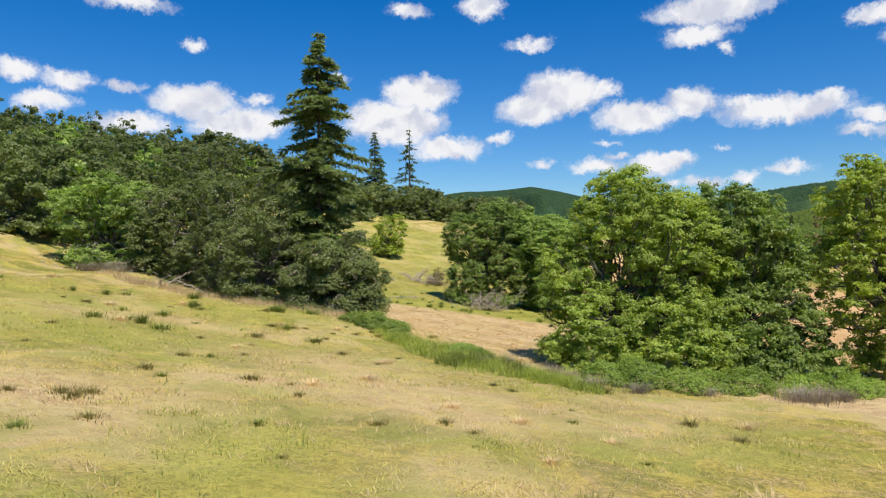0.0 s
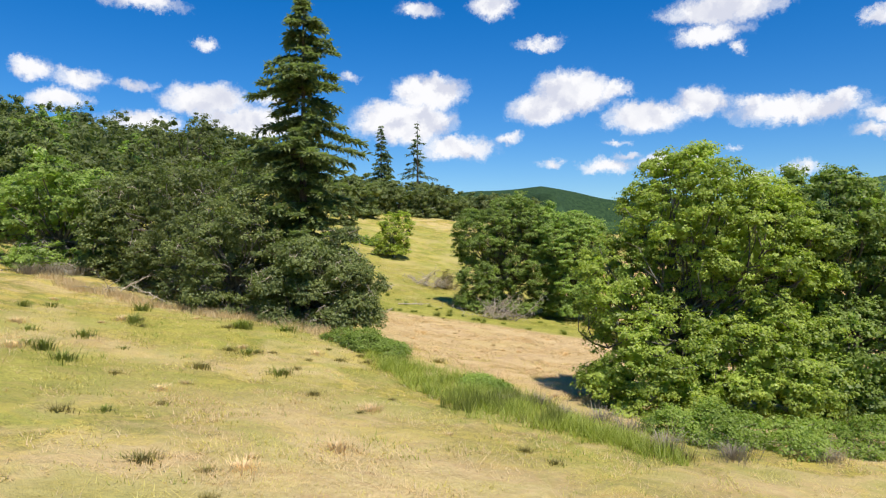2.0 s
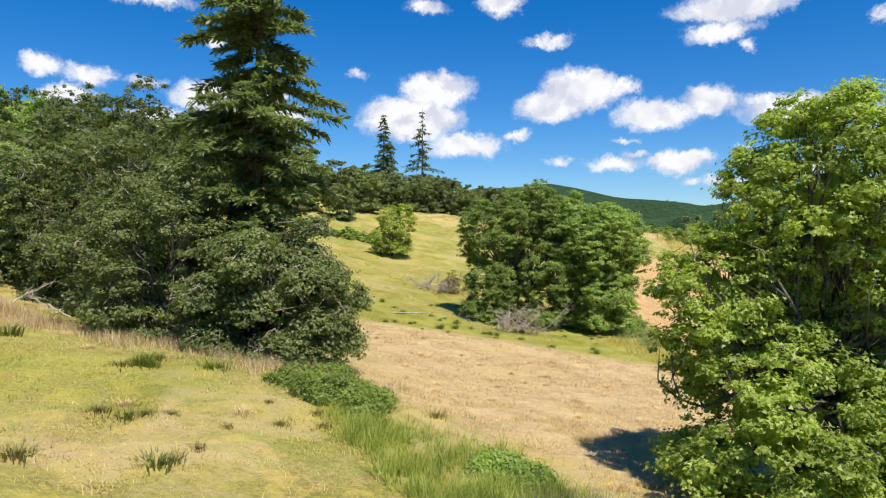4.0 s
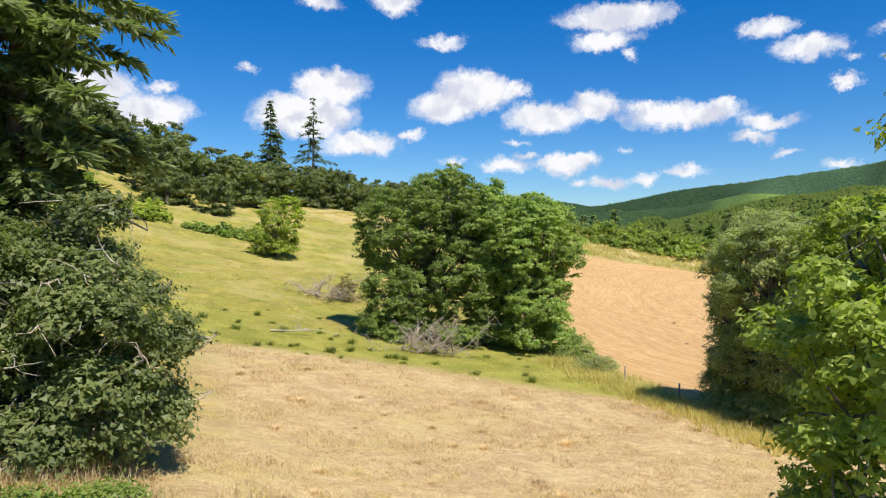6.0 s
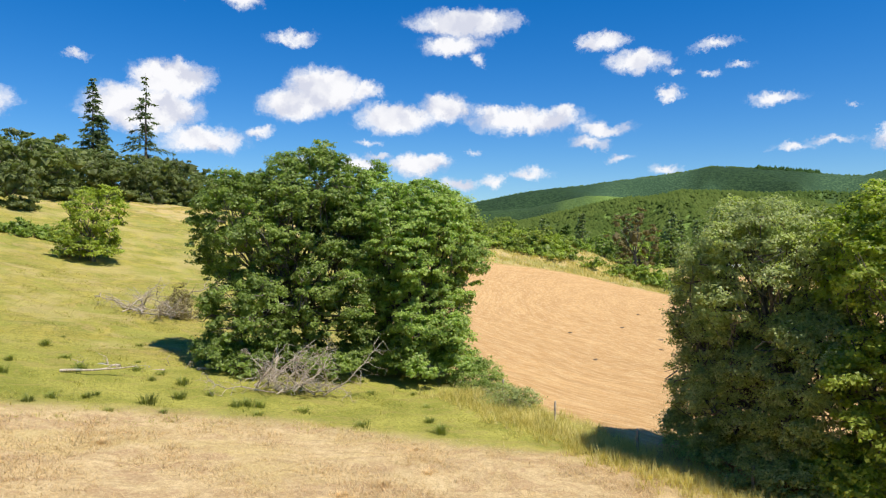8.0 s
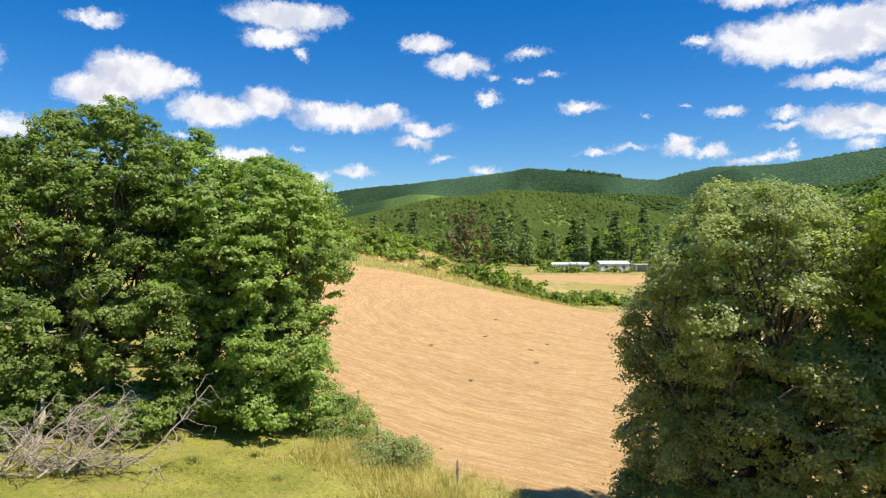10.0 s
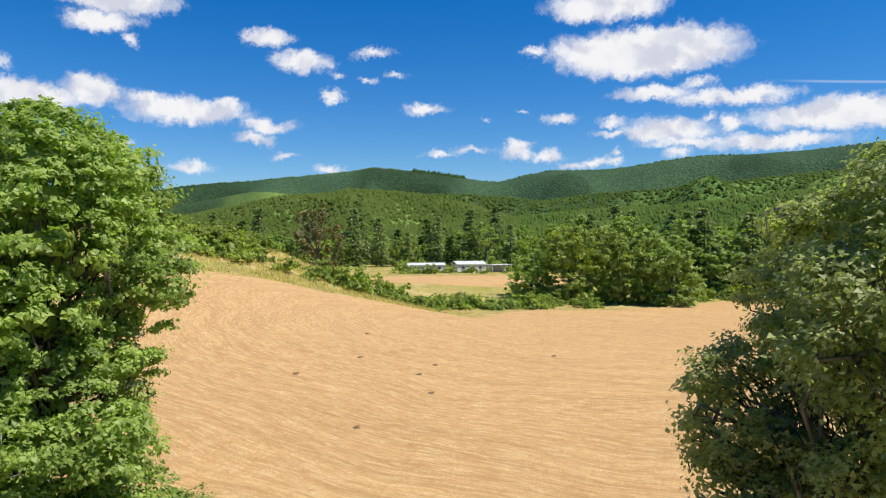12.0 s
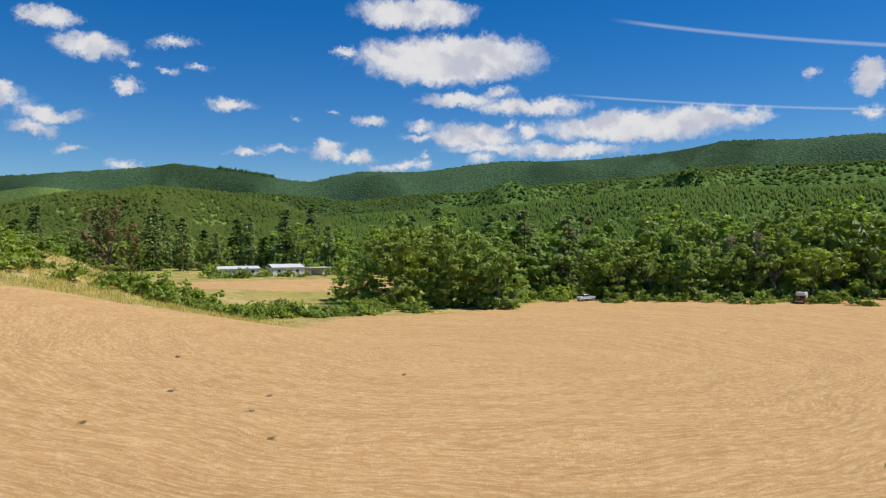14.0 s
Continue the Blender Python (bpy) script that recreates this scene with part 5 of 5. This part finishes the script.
for k in range(26):
    x, y = r_h.uniform(-42, -8), r_h.uniform(44, 64)
    copy_thing((rush_b, rush_a)[k % 3 == 0], pose(x, y, ground_z(x, y), 0, 0, r_h.uniform(0, 360)) @ Matrix.Scale(r_h.uniform(0.5, 1.3), 4))
for k in range(12):
    x, y = r_h.uniform(-30, 12), r_h.uniform(12, 44)
    copy_thing(rush_b, pose(x, y, ground_z(x, y), 0, 0, r_h.uniform(0, 360)) @ Matrix.Scale(r_h.uniform(0.3, 0.6), 4))
tuft_a = tuft("grass_tuft", -9.0, 33.0, 404, "olive-brown uneaten grass tuft in the meadow", "tussock", 150, 0.34, 0.34, "meadow tufts", 0.035)
tuft_b = tuft("grass_tuft", -4.0, 37.0, 405, "pale dry grass tuft in the meadow", "straw", 170, 0.42, 0.40, "meadow tufts", 0.03)
for k in range(110):
    x, y = r_h.uniform(-36, 14), 15 + 48 * r_h.random() ** 0.8
    if x > 2 - 0.15 * (y - 40) + 6 and y > 45:
        continue
    copy_thing((tuft_a, tuft_b, tuft_a)[k % 3], pose(x, y, ground_z(x, y), 0, 0, r_h.uniform(0, 360)) @ Matrix.Scale(r_h.uniform(0.45, 1.15), 4))
for k in range(34):
    x, y = r_h.uniform(-10, 13), r_h.uniform(66, 95)
    copy_thing(tuft_b, pose(x, y, ground_z(x, y), 0, 0, r_h.uniform(0, 360)) @ Matrix.Scale(r_h.uniform(0.4, 0.8), 4))
WEED = "dry weed stands"
weed = tuft("dry_weed", 4.6, 50.5, 403, "pale grey-lilac stand of dry weeds", "weed", 380, 0.8, 0.7, WEED, 0.022)
for x, y, s in ((7.2, 47.6, 1.0), (8.0, 45.4, 1.0), (9.0, 42.8, 1.0), (11.5, 42.0, 0.9), (16.0, 43.2, 0.8), (21.5, 43.0, 1.3), (23.2, 43.6, 1.2), (24.8, 44.2, 1.1), (2.6, 50.0, 0.8), (5.6, 48.5, 0.7), (-36.5, 77.5, 1.6), (-38.5, 77.0, 1.5), (-34.8, 78.0, 1.4)):
    copy_thing(weed, pose(x, y, ground_z(x, y), 0, 0, 40 * x) @ Matrix.Scale(s, 4))


# ---- dead wood ----
def dead_branch(name, x, y, length, girth, seed, label, turn, forks=9, rise=0.25, group="fallen limbs", lift=0.05):
    """A fallen limb: crooked main stem with forking side branches."""
    r = np.random.default_rng(seed)
    ob = thing(name, x, y, label, "branch", group, turn=turn)
    sh = Shape()
    line = bent(r, (0, 0, lift), (length, 0, lift + length * rise), 10, 0.10 * length)
    line[:, 2] = np.maximum(line[:, 2], lift)
    sh.tube(line, np.linspace(girth, girth * 0.25, 10), 7)
    part("stem", sh.mesh("stem", DEAD, True), ob)
    tw = Shape()
    for _ in range(forks):
        p = line[r.integers(2, 10)]
        d = unit(np.array([r.uniform(0.1, 1), r.normal(0, 0.9), r.normal(0.1, 0.5)]))
        e = p + d * length * r.uniform(0.15, 0.4)
        e[2] = max(e[2], 0.04)
        side = bent(r, p, e, 6, 0.05 * length)
        tw.tube(side, np.linspace(girth * 0.4, girth * 0.1, 6), 5)
        for _ in range(3):
            q = side[r.integers(2, 6)]
            g = q + unit(r.normal(0, 1, 3)) * length * r.uniform(0.06, 0.16)
            g[2] = max(g[2], 0.03)
            tw.tube(bent(r, q, g, 4, 0.02 * length), np.linspace(girth * 0.16, girth * 0.05, 4), 4)
    tagged(part("twigwork", tw.mesh("twigwork", DEAD), ob), kind="stuff")
    return ob


for k in range(26):
    dead_branch("fallen_limb", 6.2 + r_h.uniform(-2.4, 2.2), 105.0 + r_h.uniform(-1.0, 1.6), r_h.uniform(2.0, 4.0), 0.05, 500 + k, "bleached grey fallen limb heaped under an oak", r_h.uniform(0, 360), 15, r_h.uniform(0.05, 1.1))
for k, (x, y, ln, a) in enumerate(((-1.5, 109.5, 5.0, 170), (0.5, 110.5, 5.5, 20), (1.5, 112.0, 5.0, 200), (-4.2, 109.8, 3.6, 172))):
    dead_branch("fallen_limb", x, y, ln, 0.10, 520 + k, "long grey fallen limb lying in grass", a, 8, 0.04)
dead_branch("fallen_log", -7.2, 106.8, 4.2, 0.10, 530, "smooth pale fallen log lying in grass", 4, 1, 0.0, lift=0.08)
dead_branch("leaning_deadwood", 5.4, 108.4, 5.2, 0.14, 531, "white barkless dead stem leaning at an oak", 70, 3, 0.95)
bramble("dead_shrub", -1.6, 131.8, 2.6, 1.8, 3.6, 210, "half-dead brown shrub over a brush pile", 3000, leaf="rust", size=(0.2, 0.13), canes=170)
for k in range(18):
    dead_branch("brush_limb", -3.2 + r_h.uniform(-3.2, 2.6), 131 + r_h.uniform(-1.6, 2.0), r_h.uniform(2.5, 5.0), 0.07, 540 + k, "grey-brown limb of a heaped brush pile", r_h.uniform(0, 360), 14, r_h.uniform(0.1, 0.6), group="brush pile limbs", lift=0.1 + 0.12 * (k % 5))
for k in range(8):
    dead_branch("brush_limb", -37 + r_h.uniform(-4, 6), 77.5 + r_h.uniform(-1.2, 1.2), r_h.uniform(2.0, 4.0), 0.06, 560 + k, "grey dead limb lying at the wood's edge", r_h.uniform(0, 360), 10, r_h.uniform(0.0, 0.4), group="wood edge limbs")
for k in range(7):
    dead_branch("brush_limb", -25.5 + r_h.uniform(-3, 3), 71.5 + r_h.uniform(-0.8, 1.0), r_h.uniform(2.0, 3.6), 0.07, 570 + k, "crooked grey dead limb at the wood's edge", r_h.uniform(0, 360), 10, r_h.uniform(0.1, 0.5), group="wood edge limbs")

# ---- fence posts ----
for k, (x, y) in enumerate(((21.1, 98.0), (22.4, 91.3), (23.8, 84.6), (20.6, 104.6), (25.3, 78.0))):
    post = thing("fence_post", x, y, "weathered grey wooden fence post in tall grass", "post", "fence posts", turn=20 * k)
    sh = Shape()
    zz = np.array([-0.3, 0.0, 0.6, 1.25, 1.32, 1.32])
    sh.tube(np.stack([0.02 * zz, 0.01 * zz, zz], 1), (0.075, 0.075, 0.07, 0.065, 0.045, 0.001), 8)
    part("post", sh.mesh("post", DEAD, True), post)


# ---- farmstead, vehicles ----
def painted(name, colour, rough=0.5, metal=0.0, streak=0.12):
    m = bpy.data.materials.new(name)
    m.use_nodes = True
    t = m.node_tree
    b = t.nodes["Principled BSDF"]
    co = node(t, "ShaderNodeTexCoord").outputs["Object"]
    n1, n2 = noise_tex(t, co, 0.7, 4.0).outputs[0], noise_tex(t, co, 9.0, 3.0).outputs[0]
    c = mix_colour(t, math_node(t, "MULTIPLY", ramp(t, n1, 0.4, 0.7), streak * 3), colour, tuple(v * 0.72 for v in colour))
    link(t, mix_colour(t, math_node(t, "MULTIPLY", ramp(t, n2, 0.5, 0.7), streak), c, (0.25, 0.22, 0.18)), b.inputs["Base Color"])
    b.inputs["Roughness"].default_value, b.inputs["Metallic"].default_value = rough, metal
    return m


WHITE, TIN, GLASS, RED, DARKM, RUBBER = painted("white_paint", (0.78, 0.78, 0.76)), painted("tin_roof", (0.60, 0.60, 0.58), 0.6, 0.0), painted("window_glass", (0.03, 0.035, 0.04), 0.25, 0.0, 0.02), painted("red_paint", (0.22, 0.03, 0.03), 0.3), painted("dark_gap", (0.03, 0.03, 0.03), 0.8), painted("rubber", (0.02, 0.02, 0.02), 0.8)


def box(name, parent, at, size, material, bevel=0.03, label=""):
    bm = bmesh.new()
    bmesh.ops.create_cube(bm, size=1.0, matrix=Matrix.Translation(at) @ Matrix.Diagonal((*size, 1)))
    bmesh.ops.bevel(bm, geom=bm.edges[:], offset=bevel, segments=2, affect="EDGES")
    me = bpy.data.meshes.new(name)
    bm.to_mesh(me)
    bm.free()
    me.materials.append(material)
    return part(name, me, parent, label)


def gable(name, parent, at, w, d, h, over, material):
    """A pitched roof slab with its ridge along x, open below."""
    bm = bmesh.new()
    x, y, z = at
    w2, d2, t = w / 2 + over, d / 2 + over, 0.12
    prof = [(-d2, -0.1), (0, h), (d2, -0.1), (d2, -0.1 - t), (0, h - t), (-d2, -0.1 - t)]
    rings = [[bm.verts.new((x + s * w2, y + a, z + b)) for a, b in prof] for s in (-1, 1)]
    for k in range(6):
        bm.faces.new((rings[0][k], rings[0][(k + 1) % 6], rings[1][(k + 1) % 6], rings[1][k]))
    for ring in rings:
        bm.faces.new((ring[0], ring[1], ring[4], ring[5]))
        bm.faces.new((ring[1], ring[2], ring[3], ring[4]))
    bmesh.ops.recalc_face_normals(bm, faces=bm.faces[:])
    me = bpy.data.meshes.new(name)
    bm.to_mesh(me)
    bm.free()
    me.materials.append(material)
    return part(name, me, parent)


def house(x, y, w, d, h, pitch, turn, label, windows, door=True, name="house"):
    ob = thing(name, x, y, label, "house", "farmstead buildings", turn=turn)
    box("wall", ob, (0, 0, h / 2 - 0.3), (w, d, h + 0.6), WHITE)
    gable("roof", ob, (0, 0, h + 0.12), w, d, pitch, 0.35, TIN)
    for k in range(windows):
        wx = -w / 2 + w * (k + 0.7) / (windows + 0.4)
        win = box("window", ob, (wx, -d / 2 - 0.02, h * 0.58), (1.2, 0.10, 1.0), WHITE, 0.015)
        box("pane", win, (wx, -d / 2 - 0.06, h * 0.58), (1.0, 0.05, 0.8), GLASS, 0.005)
    if door:
        box("door", ob, (w * 0.32, -d / 2 - 0.03, 1.0), (0.9, 0.08, 2.0), painted("door_paint", (0.35, 0.30, 0.25)), 0.015)
    return ob


house(190.5, 271.5, 14.0, 4.5, 2.6, 0.7, -28, "white mobile home with low grey tin roof", 4)
house(202.5, 261.0, 11.0, 7.0, 2.9, 1.0, -28, "white low house with pale tin roof", 3)
shed_ = thing("carport", 210.5, 253.0, "white open carport beside a house", "shed", "farmstead buildings", turn=-28)
box("roof", shed_, (0, 0, 2.7), (8.0, 6.0, 0.16), WHITE)
for sx in (-3.7, 3.7):
    for sy in (-2.7, 2.7):
        box("post", shed_, (sx, sy, 1.3), (0.14, 0.14, 2.9), WHITE, 0.01)
box("back_wall", shed_, (0, 2.8, 1.3), (7.4, 0.12, 2.7), WHITE, 0.01)
house(-7.0, 245.0, 7.0, 5.0, 2.6, 1.2, 10, "white shed half hidden behind hilltop oaks", 2, name="shed")
house(92.0, 420.0, 22.0, 9.0, 3.2, 1.6, 12, "long pale barn far across the valley", 3, name="barn")


def wheels(ob, xs_, w, r_):
    bm = bmesh.new()
    bmesh.ops.create_cone(bm, cap_ends=True, segments=20, radius1=r_, radius2=r_, depth=0.24, matrix=Matrix.Rotation(math.pi / 2, 4, "X"))
    bmesh.ops.bevel(bm, geom=bm.edges[:], offset=0.03, segments=2, affect="EDGES")
    me = bpy.data.meshes.new("tyre")
    bm.to_mesh(me)
    bm.free()
    me.materials.append(RUBBER)
    for px in xs_:
        for s in (-1, 1):
            o = part("tyre", me, ob)
            o.location = (px, s * (w / 2 - 0.1), r_)
            hub = box("rim", o, (0, s * 0.11, 0), (0.34, 0.06, 0.34), TIN, 0.02)


def pickup(x, y, turn, paint, label, camper=False):
    ob = thing("pickup_truck", x, y, label, "truck", turn=turn)
    box("chassis", ob, (0, 0, 0.72), (5.3, 1.85, 0.5), paint, 0.12)
    box("bonnet", ob, (1.75, 0, 1.02), (1.5, 1.75, 0.28), paint, 0.1)
    box("cab", ob, (0.25, 0, 1.32), (1.8, 1.70, 0.85), paint, 0.18)
    box("windscreen", ob, (1.10, 0, 1.42), (0.14, 1.45, 0.48), GLASS, 0.02)
    for s in (-1, 1):
        box("side_window", ob, (0.25, s * 0.84, 1.45), (1.3, 0.06, 0.42), GLASS, 0.02)
        box("bed_side", ob, (-1.6, s * 0.86, 1.08), (2.1, 0.10, 0.36), paint, 0.03)
    box("bumper", ob, (2.66, 0, 0.55), (0.14, 1.8, 0.2), TIN, 0.03)
    wheels(ob, (-1.7, 1.7), 1.9, 0.38)
    if camper:
        top_ = thing("truck_camper", x, y, "white camper unit with grey stripe on a truck bed", "camper", turn=turn, z=ground_z(x, y) + 1.27)
        box("body", top_, (-1.45, 0, 0.62), (2.4, 2.0, 1.24), WHITE, 0.1)
        box("overhang", top_, (0.35, 0, 0.98), (1.9, 2.0, 0.8), WHITE, 0.12)
        box("stripe", top_, (-1.45, -1.01, 0.5), (2.2, 0.02, 0.16), TIN, 0.004)
        box("window", top_, (-1.4, -1.01, 0.85), (0.8, 0.04, 0.35), GLASS, 0.01)
    return ob


pickup(197.0, 152.0, 150, WHITE, "white pickup parked at the field's end")
pickup(205.0, 101.5, 172, RED, "dark red pickup parked among shrubs", True)

# ---- clods of hay on the stubble ----
clod = thing("hay_clump", 50.5, 135.7, "small dark clump of hay on the stubble", "hay", "hay clumps")
rc = np.random.default_rng(600)
cv, cf = leaves(rc, rc.normal(0, 1, (160, 3)) * [0.13, 0.10, 0.04] + [0, 0, 0.08], unit(rc.normal(0, 1, (160, 3)) + [0, 0, 0.5]), 0.12, 0.02)
part("stalks", mesh_from("stalks", cv, cf, LEAF["weed"]), clod)
for x, y in ((60.1, 146.3), (46.5, 122.3), (41.3, 132.3), (54.7, 130.1), (50.5, 127.8), (36.0, 118.0), (70.0, 128.0)):
    copy_thing(clod, pose(x, y, ground_z(x, y), 0, 0, 31 * x))
